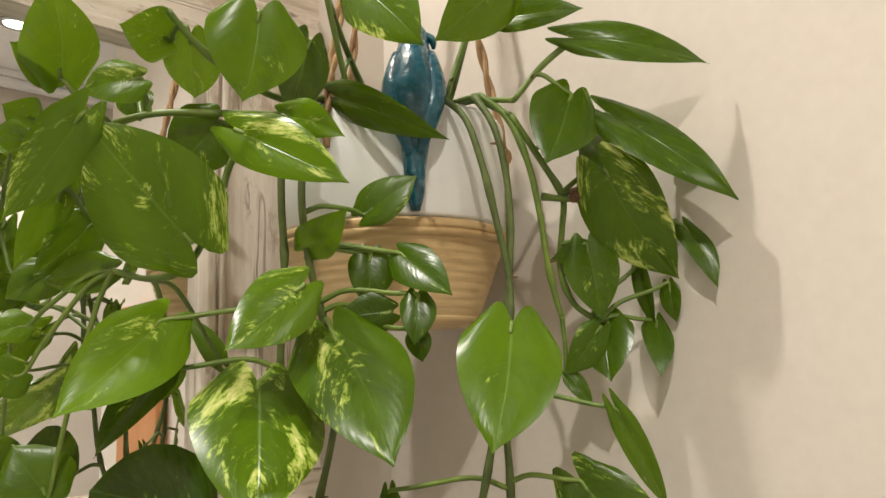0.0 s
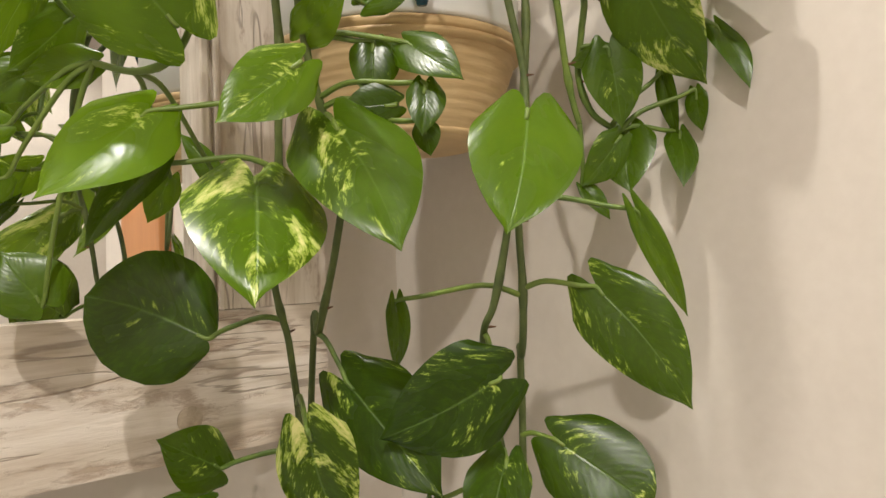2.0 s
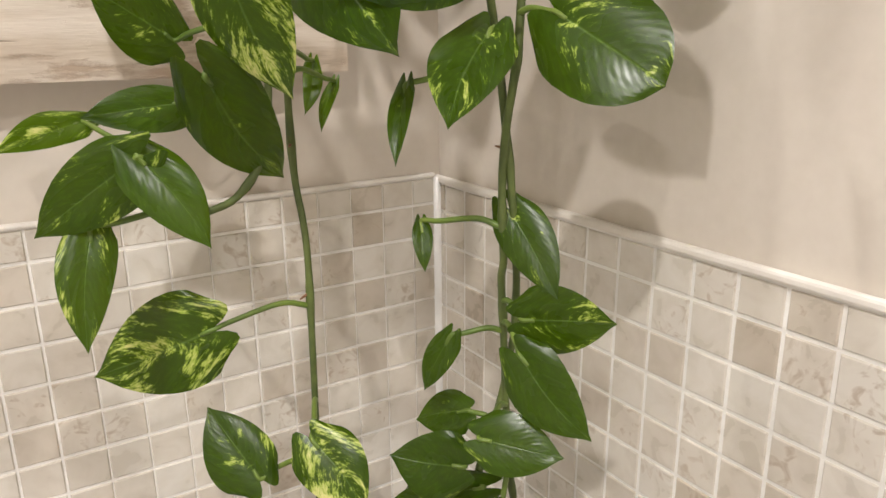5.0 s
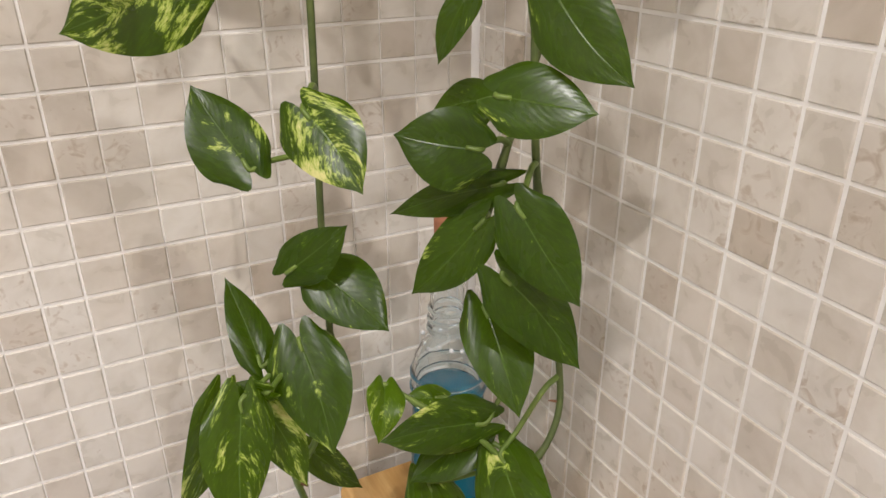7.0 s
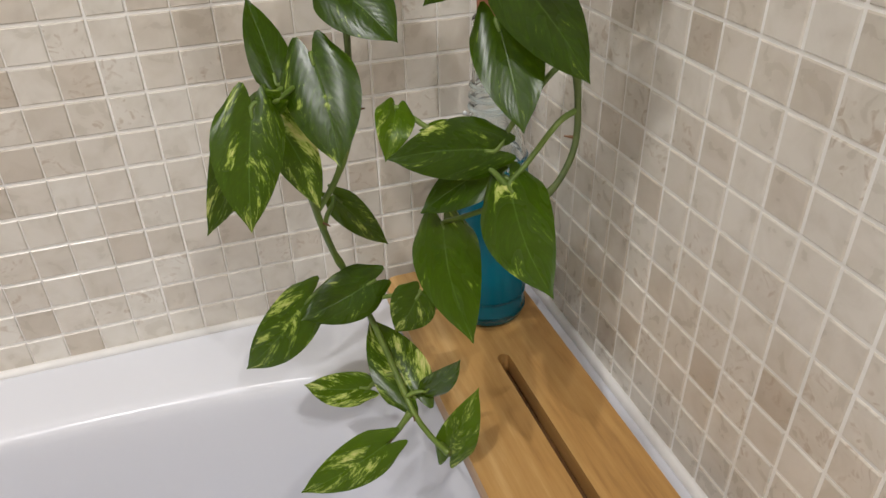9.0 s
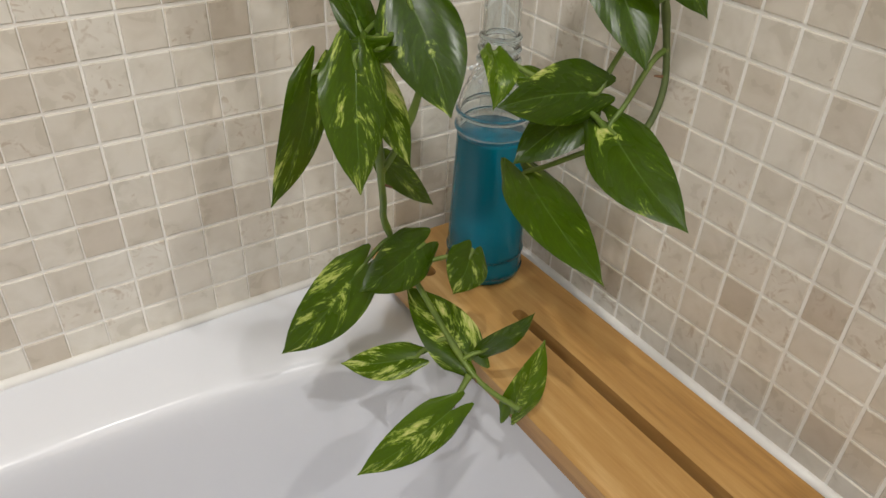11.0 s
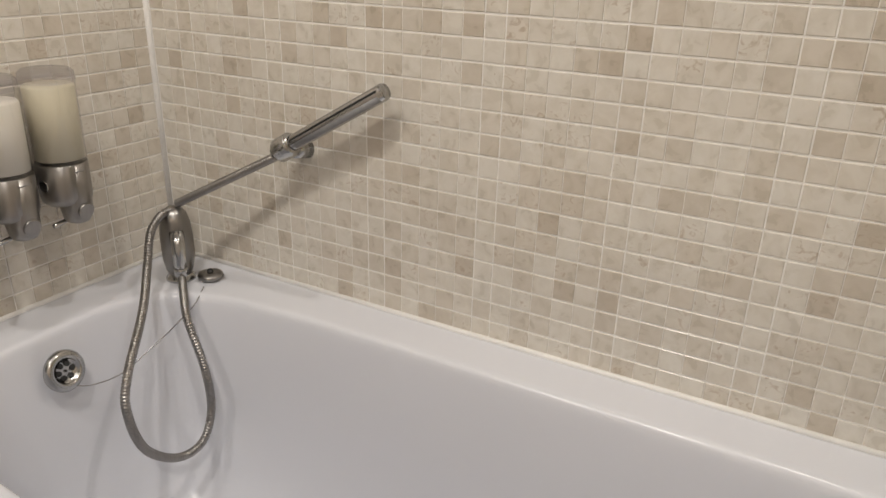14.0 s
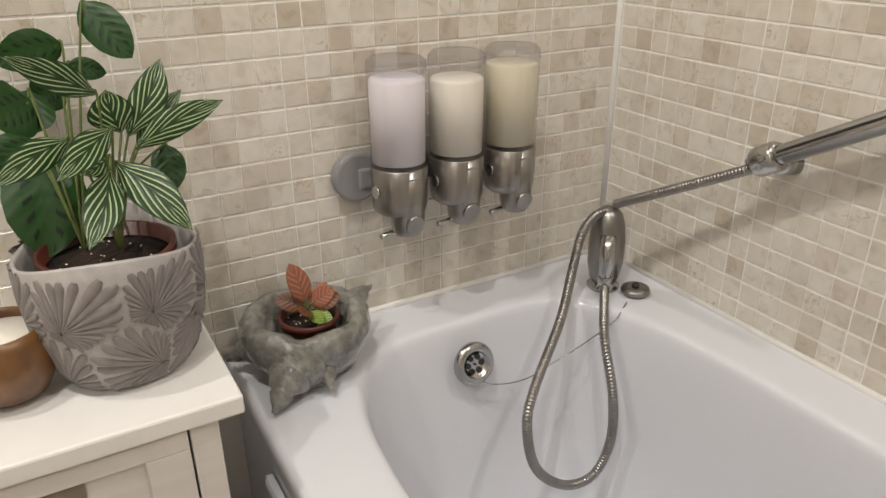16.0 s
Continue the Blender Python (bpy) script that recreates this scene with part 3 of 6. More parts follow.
# pine board on the wall by the bath's end, seen in the mirror
pine = thing("wall_board", (0, -0.71, 1.19), "orange pine board fixed upright to the wall", "board")
part("board", one_box((-0.022, -0.80, 1.19), (-0.001, -0.62, 1.60), 0.003), ORANGE_WOOD, pine)

# ---- bath ----
bath = thing("bath", (-0.85, -0.36, 0), "white acrylic bath with a broad flat rim", "bath")
CX, CY = -0.862, -0.3565


def bath_loop(ax, ay, power, z, angles, dx=0.0):
    out = []
    for a in angles:
        c, s = math.cos(a), math.sin(a)
        k = (abs(c / ax) ** power + abs(s / ay) ** power) ** (-1 / power)
        out.append((CX + dx + k * c, CY + k * s, z))
    return out


X0, X1, Y0, Y1 = -LONG + BED, -BED, -0.708, -BED
angles = sorted([2 * math.pi * i / 120 for i in range(120)] + [math.atan2(y - CY, x - CX) % (2 * math.pi) for x in (X0, X1) for y in (Y0, Y1)])


def rect_loop(x0, x1, y0, y1, z):
    out = []
    for a in angles:
        c, s = math.cos(a), math.sin(a)
        k = min(((x1 - CX) / c if c > 0 else (x0 - CX) / c) if abs(c) > 1e-9 else 9, ((y1 - CY) / s if s > 0 else (y0 - CY) / s) if abs(s) > 1e-9 else 9)
        out.append((CX + k * c, CY + k * s, z))
    return out


loops = [
    rect_loop(X0 + 0.01, X1 - 0.01, Y0 + 0.012, Y1 - 0.005, RIM - 0.045),
    rect_loop(X0, X1, Y0, Y1, RIM - 0.040),
    rect_loop(X0, X1, Y0, Y1, RIM - 0.010),
    rect_loop(X0 + 0.002, X1 - 0.002, Y0 + 0.003, Y1 - 0.002, RIM - 0.003),
    rect_loop(X0 + 0.008, X1 - 0.008, Y0 + 0.010, Y1 - 0.006, RIM),
    rect_loop(X0 + 0.016, X1 - 0.016, Y0 + 0.018, Y1 - 0.012, RIM),
    bath_loop(0.752, 0.2760, 5.0, RIM, angles),
    bath_loop(0.745, 0.2690, 5.0, RIM, angles),
    bath_loop(0.738, 0.2615, 5.0, RIM - 0.0004, angles),
    bath_loop(0.734, 0.2575, 5.0, RIM - 0.0020, angles),
    bath_loop(0.7305, 0.2545, 4.9, RIM - 0.0065, angles),
    bath_loop(0.728, 0.2525, 4.8, RIM - 0.014, angles),
    bath_loop(0.725, 0.2505, 4.7, RIM - 0.028, angles),
    bath_loop(0.708, 0.2430, 4.7, RIM - 0.10, angles),
    bath_loop(0.684, 0.2340, 4.6, RIM - 0.22, angles),
    bath_loop(0.660, 0.2220, 4.4, RIM - 0.33, angles),
    bath_loop(0.630, 0.2060, 3.8, RIM - 0.38, angles),
    bath_loop(0.590, 0.1800, 3.6, RIM - 0.408, angles),
    bath_loop(0.500, 0.1300, 3.2, RIM - 0.418, angles),
    bath_loop(0.250, 0.0600, 2.5, RIM - 0.424, angles),
]
bm = bmesh.new()
rings = [[bm.verts.new(q) for q in loop] for loop in loops]
for a, b in zip(rings, rings[1:]):
    for i in range(len(a)):
        bm.faces.new((a[i], a[(i + 1) % len(a)], b[(i + 1) % len(b)], b[i]))
bm.faces.new(rings[-1])
part("tub", bm, ACRYLIC, bath, smooth=True)
panel = one_box((X0, Y0 + 0.012, 0.0), (X1, Y0 + 0.024, RIM - 0.046), 0.002)
part("front_panel", panel, ACRYLIC, bath)
part("raised_panel", one_box((X0 + 0.16, Y0 - 0.002, 0.09), (X1 - 0.16, Y0 + 0.013, RIM - 0.10), 0.012, 4), ACRYLIC, bath, "raised moulding of the front panel")
seal = bmesh.new()
tube(seal, [(X0, -BED - 0.0035, RIM + 0.001), (X1, -BED - 0.0035, RIM + 0.001)], 0.0052, 8)
tube(seal, [(-BED - 0.0035, Y1, RIM + 0.001), (-BED - 0.0035, Y0, RIM + 0.001)], 0.0060, 8)
tube(seal, [(-LONG + BED + 0.0035, Y1, RIM + 0.001), (-LONG + BED + 0.0035, Y0, RIM + 0.001)], 0.0052, 8)
tagged(new("trim_sealant", mesh_of("trim_sealant", seal, SEAL, True)), "white sealant bead along bath and tiles", "sealant", kind="structure")
corner_bead = bmesh.new()
tube(corner_bead, [(-0.006, -0.006, RIM), (-0.006, -0.006, TOP)], 0.0052, 8)
tube(corner_bead, [(-LONG + 0.006, -0.006, RIM), (-LONG + 0.006, -0.006, 1.40)], 0.0062, 8)
tagged(new("trim_corner", mesh_of("trim_corner", corner_bead, SEAL, True)), "white sealant in the tile corners", "sealant", kind="structure")
border = bmesh.new()
box(border, (-0.0080, -0.95, TOP - 0.006), (-0.0005, -0.0005, TOP + 0.001), 0.0022)
box(border, (-LONG + 0.008, -0.0072, TOP - 0.001), (-0.0085, -0.0005, TOP + 0.004), 0.0022)
tagged(new("trim_tile_edge", mesh_of("trim_tile_edge", border, TRIM)), "pale rounded trim along the top of the tiles", "trim", kind="structure")

# overflow with its chain
over = thing("overflow", (-1.552, -0.366, 0.505), "round chrome bath overflow with holes and a chain", "overflow")
OV, ON = Vector((-1.5575, -0.366, 0.503)), Vector((0.966, 0.0, 0.26))
shape = bmesh.new()
lathe(shape, (0, 0, 0), [(0.010, 0.002), (0.0195, 0.0025), (0.0205, 0.0068), (0.024, 0.0092), (0.031, 0.0072), (0.0345, 0.002), (0.0345, -0.002)], 36)
turn = Matrix.Translation(OV) @ ON.to_track_quat("Z", "Y").to_matrix().to_4x4()
bmesh.ops.transform(shape, matrix=turn, verts=shape.verts)
part("rim", shape, CHROME, over, smooth=True)
for i in range(7):
    r, a = (0.0 if i == 6 else 0.0118), i * math.pi / 3
    hole = disc(bmesh.new(), turn @ Vector((r * math.cos(a), r * math.sin(a), 0.0032)), ON, 0.0043 if i < 6 else 0.002, 0.0022, 14)
    part("hole", hole, DARK, over)
chain = rounded_path([OV + Vector((0.012, 0.0, -0.024)), (-1.538, -0.335, 0.466), (-1.530, -0.285, 0.464), (-1.520, -0.235, 0.486), (-1.505, -0.190, 0.515), (-1.490, -0.150, 0.548), (-1.505, -0.112, 0.5635)], 8)
part("chain", tube(bmesh.new(), chain, 0.0011, 6), CHROME, over, "thin metal chain", True)

# mixer tap, hose and hand shower
tap = thing("bath_tap", (-1.575, -0.100, RIM), "chrome mixer tap standing on the bath rim", "tap")
TX, TY = -1.575, -0.100
part("base", lathe(bmesh.new(), (TX, TY, RIM), [(0.027, 0.0), (0.027, 0.004), (0.021, 0.009), (0.019, 0.014)], 32), CHROME, tap, smooth=True)
part("body", lathe(bmesh.new(), (TX, TY, RIM), [(0.021, 0.012), (0.025, 0.022), (0.029, 0.045), (0.0295, 0.085), (0.027, 0.112), (0.021, 0.131), (0.012, 0.141), (0.0, 0.144)], 32), STEEL, tap, smooth=True)
nose = bmesh.new()
tube(nose, [(TX + 0.016, TY - 0.013, RIM + 0.100), (TX + 0.026, TY - 0.021, RIM + 0.075), (TX + 0.028, TY - 0.023, RIM + 0.045), (TX + 0.026, TY - 0.021, RIM + 0.030)], lambda u: 0.0135 - 0.003 * u, 18)
part("spout", nose, CHROME, tap, smooth=True)
part("collar", lathe(bmesh.new(), (TX + 0.026, TY - 0.021, RIM + 0.018), [(0.009, 0.0), (0.0125, 0.002), (0.0125, 0.016), (0.010, 0.019)], 24), CHROME, tap, smooth=True)

hose = thing("shower_hose", (-1.50, -0.15, 0.2), "ribbed chrome shower hose hanging in a loop into the bath", "hose")


def ribbed(bm, path, radius, pitch):
    """A hose with ribs: dense rings whose radius beats along the way."""
    dense = [path[0]]
    for a, b in zip(path, path[1:]):
        n = max(1, round((b - a).length / (pitch / 4)))
        dense += [a.lerp(b, (i + 1) / n) for i in range(n)]
    count = len(dense)
    return tube(bm, dense, lambda u: radius * (1.0 + (0.09 if round(u * (count - 1)) % 4 < 2 else -0.09)), 10)


loop_path = rounded_path([(TX + 0.026, TY - 0.021, RIM + 0.020), (-1.515, -0.150, 0.565), (-1.470, -0.186, 0.538), (-1.430, -0.196, 0.461), (-1.430, -0.191, 0.373), (-1.430, -0.220, 0.318), (-1.430, -0.277, 0.323), (-1.430, -0.335, 0.380), (-1.432, -0.355, 0.461), (-1.449, -0.333, 0.509), (-1.500, -0.250, 0.575), (-1.550, -0.190, 0.625), (-1.568, -0.160, 0.672), (-1.574, -0.128, 0.694), (-1.574, -0.100, 0.696)], 10)
part("loop", ribbed(bmesh.new(), loop_path, 0.0072, 0.0052), STEEL, hose, smooth=True)
rise = rounded_path([(-1.5683, -0.095, 0.7075), (-1.4501, -0.075, 0.7705), (-1.3543, -0.056, 0.8224)], 10)
part("riser", ribbed(bmesh.new(), rise, 0.0072, 0.0052), STEEL, hose, smooth=True)

shower = thing("hand_shower", (-1.25, -0.05, 0.89), "slim chrome stick hand shower resting in its wall holder", "shower")
H0, H1 = Vector((-1.365, -0.054, 0.823)), Vector((-1.148, -0.048, 0.950))
part("handle", tube(bmesh.new(), [H0, H0.lerp(H1, 0.06), H0.lerp(H1, 0.12), H0.lerp(H1, 0.985), H1], lambda u: 0.0135 if 0.05 < u < 0.9 else 0.0115, 24), CHROME, shower, smooth=True)
along = (H1 - H0).normalized()
under = Vector((0.25, -0.80, -0.55)).normalized()
under = (under - along * under.dot(along)).normalized()
strip = tube(bmesh.new(), [H0.lerp(H1, 0.22) + under * 0.0085, H0.lerp(H1, 0.96) + under * 0.0085], 0.0068, 14)
part("spray_face", strip, GREY_CAP, shower, "pale grey spray strip", True)
groove = tube(bmesh.new(), [H0.lerp(H1, 0.20) + under.cross(along) * 0.0105 + under * 0.0068, H0.lerp(H1, 0.97) + under.cross(along) * 0.0105 + under * 0.0068], 0.0022, 8)
part("groove", groove, DARK, shower)
holder = thing("shower_holder", (-1.34, -0.02, 0.82), "chrome ring bracket for the hand shower on the tiles", "bracket")
part("arm", tube(bmesh.new(), [(-1.340, -0.0045, 0.826), (-1.342, -0.035, 0.826)], lambda u: 0.019 - 0.006 * u, 24), CHROME, holder, smooth=True)
part("ring", tube(bmesh.new(), [H0.lerp(H1, 0.03), H0.lerp(H1, 0.05), H0.lerp(H1, 0.16), H0.lerp(H1, 0.18)], lambda u: 0.0205 if 0.2 < u < 0.8 else 0.0175, 24), CHROME, holder, smooth=True)

plug = thing("bath_plug", (-1.524, -0.076, RIM), "flat chrome bath plug lying on the rim", "plug")
part("disc", lathe(bmesh.new(), (-1.524, -0.076, RIM), [(0.016, 0.0), (0.021, 0.004), (0.024, 0.009), (0.022, 0.013), (0.010, 0.0145), (0.0, 0.0145)], 30), STEEL, plug, smooth=True)
part("stud", lathe(bmesh.new(), (-1.524, -0.076, RIM + 0.0135), [(0.006, 0.0), (0.006, 0.004), (0.004, 0.007), (0.0, 0.007)], 16), DARK, plug, smooth=True)

# ---- soap dispensers on one wall bracket ----
DX = -1.634
dispenser_base = thing("dispenser_bracket", (-1.69, -0.47, 0.80), "round grey suction mount behind the soap dispensers", "bracket")
part("cup", disc(bmesh.new(), (-1.685, -0.488, 0.790), (1, 0, 0), 0.037, 0.020, 36, 0.005), GREY_CAP, dispenser_base)
part("rail", one_box((-1.6925, -0.49, 0.772), (-1.672, -0.25, 0.803), 0.004), GREY_CAP, dispenser_base)


def dispenser(y, lotion, fill, label):
    d = thing("soap_dispenser", (DX, y, 0.72), label, "soap dispenser", "soap dispensers on the wall")

    def turned(profile):
        """A body of the dispenser, turned from a profile at its full girth."""
        return lathe(bmesh.new(), (DX, y, 0.0), [(r * 1.05, z) for r, z in profile], 48)

    part("holder", turned([(0.012, 0.748), (0.030, 0.750), (0.0355, 0.755), (0.0372, 0.764), (0.0378, 0.8175), (0.0365, 0.8185), (0.0, 0.8185)]), STEEL, d, "brushed steel lower housing", True)
    front = lathe(bmesh.new(), (DX + 0.0155, y + 0.003, 0.0), [(0.0, 0.716), (0.010, 0.7165), (0.0180, 0.720), (0.0225, 0.728), (0.0245, 0.742), (0.0250, 0.760), (0.0250, 0.8170), (0.0, 0.8172)], 36)
    part("nozzle_cover", front, STEEL, d, smooth=True)
    part("push_pad", disc(bmesh.new(), (DX + 0.0385, y + 0.003, 0.740), (0.97, 0.0, -0.22), 0.0140, 0.005, 28, 0.0015), STEEL, d, "oval press pad")
    part("name_bar", one_box((DX + 0.0395, y - 0.007, 0.8066), (DX + 0.0408, y + 0.011, 0.8078)), GREY_CAP, d)
    part("key_hole", disc(bmesh.new(), (DX + 0.006, y - 0.0397, 0.786), (0.1, -1, 0), 0.0095, 0.003, 20, 0.0008), CHROME, d)
    lever = rounded_path([(DX + 0.004, y - 0.006, 0.750), (DX + 0.006, y - 0.008, 0.728), (DX + 0.006, y - 0.013, 0.722), (DX + 0.006, y - 0.036, 0.718)], 5)
    part("lever", tube(bmesh.new(), lever, 0.0040, 10), CHROME, d, smooth=True)
    chamber = turned([(0.0355, 0.8195), (0.0370, 0.8215), (0.0375, 0.90), (0.0378, 0.944)])
    chamber.faces.ensure_lookup_table()
    bmesh.ops.delete(chamber, geom=[f for f in chamber.faces if len(f.verts) > 4], context="FACES_ONLY")
    part("chamber", chamber, SMOKE, d, "clear plastic bottle", True)
    liquid = turned([(0.0, 0.8240), (0.0350, 0.8243), (0.0360, fill - 0.004), (0.033, fill), (0.0, fill - 0.001)])
    part("lotion", liquid, lotion, d, smooth=True)
    cap = turned([(0.0380, 0.9445), (0.0390, 0.9460), (0.0390, 0.9500), (0.0378, 0.9600), (0.0330, 0.9650), (0.0, 0.9655)])
    bmesh.ops.delete(cap, geom=[f for f in cap.faces if len(f.verts) > 4], context="FACES_ONLY")
    part("lid", cap, LID, d, "clear domed lid", True)
    d.matrix_basis = Matrix.Translation((DX, y, 0.716))
    return d


dispenser(-0.445, LILAC, 0.939, "wall soap dispenser with pale lilac lotion")
dispenser(-0.352, CREAM, 0.930, "wall soap dispenser with cream white lotion")
dispenser(-0.259, GEL, 0.942, "wall soap dispenser with pale yellow gel")

# ---- bath tray across the end ----
tray = thing("bath_tray", (-0.105, -0.38, RIM), "varnished bamboo bath tray with a long slot, across the bath", "bath tray")
TZ0, TZ1 = RIM + 0.004, RIM + 0.030


def tray_top():
    bm = bmesh.new()
    x0, x1, y0, y1, r = -0.178, -0.040, -0.735, -0.020, 0.016
    ring = []
    for cx, cy, a0 in ((x1 - r, y1 - r, 0), (x0 + r, y1 - r, 90), (x0 + r, y0 + r, 180), (x1 - r, y0 + r, 270)):
        ring += [(cx + r * math.cos(radians(a0 + k * 15)), cy + r * math.sin(radians(a0 + k * 15))) for k in range(7)]
    outer = [bm.verts.new((x, y, TZ1)) for x, y in ring]
    edges = [bm.edges.new((outer[i], outer[(i + 1) % len(outer)])) for i in range(len(outer))]
    for sx, sy0, sy1, w in ((-0.1040, -0.640, -0.182, 0.0062), (-0.143, -0.095, -0.068, 0.0085)):
        slot = [(sx + w * math.cos(radians(k * 20)), sy1 - w + w * math.sin(radians(k * 20))) for k in range(10)]
        slot += [(sx - w * math.cos(radians(k * 20)), sy0 + w - w * math.sin(radians(k * 20))) for k in range(10)]
        inner = [bm.verts.new((x, y, TZ1)) for x, y in slot]
        edges += [bm.edges.new((inner[i], inner[(i + 1) % len(inner)])) for i in range(len(inner))]
    bmesh.ops.triangle_fill(bm, edges=edges, use_beauty=True)
    grown = bmesh.ops.extrude_face_region(bm, geom=list(bm.faces))
    for v in grown["geom"]:
        if isinstance(v, bmesh.types.BMVert):
            v.co.z = TZ0 + 0.006
    return bm


SLOT_BROWN = wood_material("slot_dark_brown", [(0.3, (0.10, 0.045, 0.015)), (0.6, (0.18, 0.09, 0.03))], 13.0, 0.5, 1)
part("top", tray_top(), BAMBOO, tray)
# dark brown strip that closes the long slot from below
part("slot_bed", one_box((-0.114, -0.645, TZ0 + 0.0035), (-0.094, -0.178, TZ0 + 0.0062)), SLOT_BROWN, tray)
for y in (-0.052, -0.700):
    part("foot", one_box((-0.165, y - 0.018, RIM + 0.0005), (-0.050, y + 0.018, TZ0 + 0.0065), 0.002), BAMBOO, tray)

# ---- bottle of blue bath oil ----
BX, BY, BZ = -0.089, -0.108, TZ1 + 0.0005
bottle = thing("bottle", (BX, BY, BZ), "tall corked glass bottle of blue oil with beaded neck", "bottle")
wall_out = [(0.030, 0.0), (0.0365, 0.003), (0.0380, 0.010), (0.0368, 0.020), (0.0375, 0.030), (0.0366, 0.045), (0.0350, 0.090), (0.0335, 0.130), (0.0330, 0.150), (0.0350, 0.160), (0.0335, 0.168), (0.0345, 0.176), (0.0310, 0.190), (0.0235, 0.206), (0.0175, 0.216), (0.0185, 0.222), (0.0165, 0.228), (0.0180, 0.236), (0.0160, 0.243), (0.0155, 0.285), (0.0165, 0.290), (0.0165, 0.297), (0.0150, 0.300)]
wall_in = [(max(0.002, r - 0.0028), max(0.005, z)) for r, z in wall_out[1:]][::-1]
part("glass", lathe(bmesh.new(), (BX, BY, BZ), wall_out + [(0.0118, 0.300)] + wall_in[1:] + [(0.0, 0.005)], 40), CLEAR, bottle, "ribbed clear glass", True).visible_shadow = False
oil = [(0.0, 0.0008)] + [(r + 0.0005, max(0.0008, z)) for r, z in wall_out[:9]] + [(0.0336, 0.154), (0.0, 0.154)]
part("bath_oil", lathe(bmesh.new(), (BX, BY, BZ), oil, 40), BLUE, bottle, "bright blue liquid", True)
part("cork", lathe(bmesh.new(), (BX, BY, BZ), [(0.0, 0.282), (0.0108, 0.282), (0.0116, 0.300), (0.0122, 0.3025), (0.0124, 0.326), (0.0112, 0.329), (0.0, 0.329)], 24), CORK, bottle, "reddish brown cork", True)
for i in range(13):
    a = i * 0.4833
    z = 0.209 + 0.003 * math.sin(i * 1.7)
    ra = 0.0215 + 0.002 * (i % 2)
    part("bead", ball(bmesh.new(), (BX + ra * math.cos(a), BY + ra * math.sin(a), BZ + z), (0.0022,) * 3, 8, 6), WHITE_BEAD, bottle, smooth=True)
for rz, rr in ((0.2215, 0.0188), (0.2315, 0.0182), (0.2415, 0.0176), (0.1600, 0.0352), (0.1750, 0.0347), (0.0100, 0.0382), (0.0290, 0.0377)):
    ring_bm = lathe(bmesh.new(), (BX, BY, BZ), [(rr - 0.001, rz - 0.0028), (rr + 0.0007, rz - 0.0016), (rr + 0.0012, rz), (rr + 0.0007, rz + 0.0016), (rr - 0.001, rz + 0.0028)], 36)
    bmesh.ops.delete(ring_bm, geom=[face for face in ring_bm.faces if len(face.verts) > 4], context="FACES_ONLY")
    part("glass_ring", ring_bm, BEAD, bottle, smooth=True)

# ---- hanging planter ----
PX, PY, PZ = -0.117, -0.156, 1.517
planter = thing("hanging_planter", (PX, PY, PZ), "round bamboo planter with white upper half on jute ropes", "planter")


def coiled(a, r, z):
    return r * (1 + 0.006 * math.sin(z * 900))


part("bamboo_bowl", lathe(bmesh.new(), (PX, PY, PZ), [(0.0, 0.0), (0.060, 0.0), (0.068, 0.003)] + [(0.070 + 0.026 * (k / 30) ** 0.8, 0.005 + 0.067 * k / 30) for k in range(31)] + [(0.099, 0.0735), (0.0995, 0.078), (0.097, 0.081), (0.088, 0.081), (0.060, 0.010), (0.0, 0.008)], 72, coiled), WICKER, planter, "coiled natural bamboo", True)
for z in (0.0045, 0.0690, 0.0760):
    wide = 0.027 * (z > 0.05)
    part("band", lathe(bmesh.new(), (PX, PY, PZ), [(0.069 + wide, z - 0.002), (0.0725 + wide, z), (0.0725 + wide, z + 0.003), (0.069 + wide, z + 0.005)], 64), WICKER, planter, smooth=True)
part("white_wall", lathe(bmesh.new(), (PX, PY, PZ), [(0.0955, 0.0815), (0.0975, 0.085), (0.0985, 0.140), (0.0990, 0.170), (0.0975, 0.174), (0.0945, 0.173), (0.0940, 0.097), (0.088, 0.0825)], 64), WHITE_LACQUER, planter, "white painted upper half", True)
part("soil", lathe(bmesh.new(), (PX, PY, PZ), [(0.0935, 0.154), (0.060, 0.160), (0.030, 0.159), (0.0, 0.161)], 40), SOIL, planter, smooth=True)
APEX = Vector((PX, PY, 2.20))
for ang in (200, 320, 80):
    out = Vector((math.cos(radians(ang)), math.sin(radians(ang)), 0))
    low = Vector((PX, PY, PZ + 0.156)) + out * 0.1015
    for tw in range(2):
        line = []
        for k in range(90):
            t = k / 89
            q = low.lerp(APEX, t)
            w = k * 0.55 + tw * math.pi
            line.append(q + Vector((math.cos(w), math.sin(w), 0)) * 0.0021)
        part("rope", tube(bmesh.new(), line, 0.0026, 6), JUTE, planter, smooth=True)
    knot_bm = ball(bmesh.new(), low + Vector((0, 0, -0.004)), (0.0062, 0.0062, 0.008), 10, 8)
    part("rope_knot", tube(knot_bm, [low + Vector((0, 0, -0.004)), low + Vector((0.001, 0, -0.018))], lambda u: 0.0035 - 0.001 * u, 7), JUTE, planter, smooth=True)
hook = bmesh.new()
tube(hook, rounded_path([(PX, PY, CEIL - 0.001), (PX, PY, 2.24), (PX + 0.012, PY, 2.205), (PX, PY, 2.190), (PX - 0.012, PY, 2.205)], 6), 0.003, 8)
part("hook", hook, CHROME, planter, smooth=True)

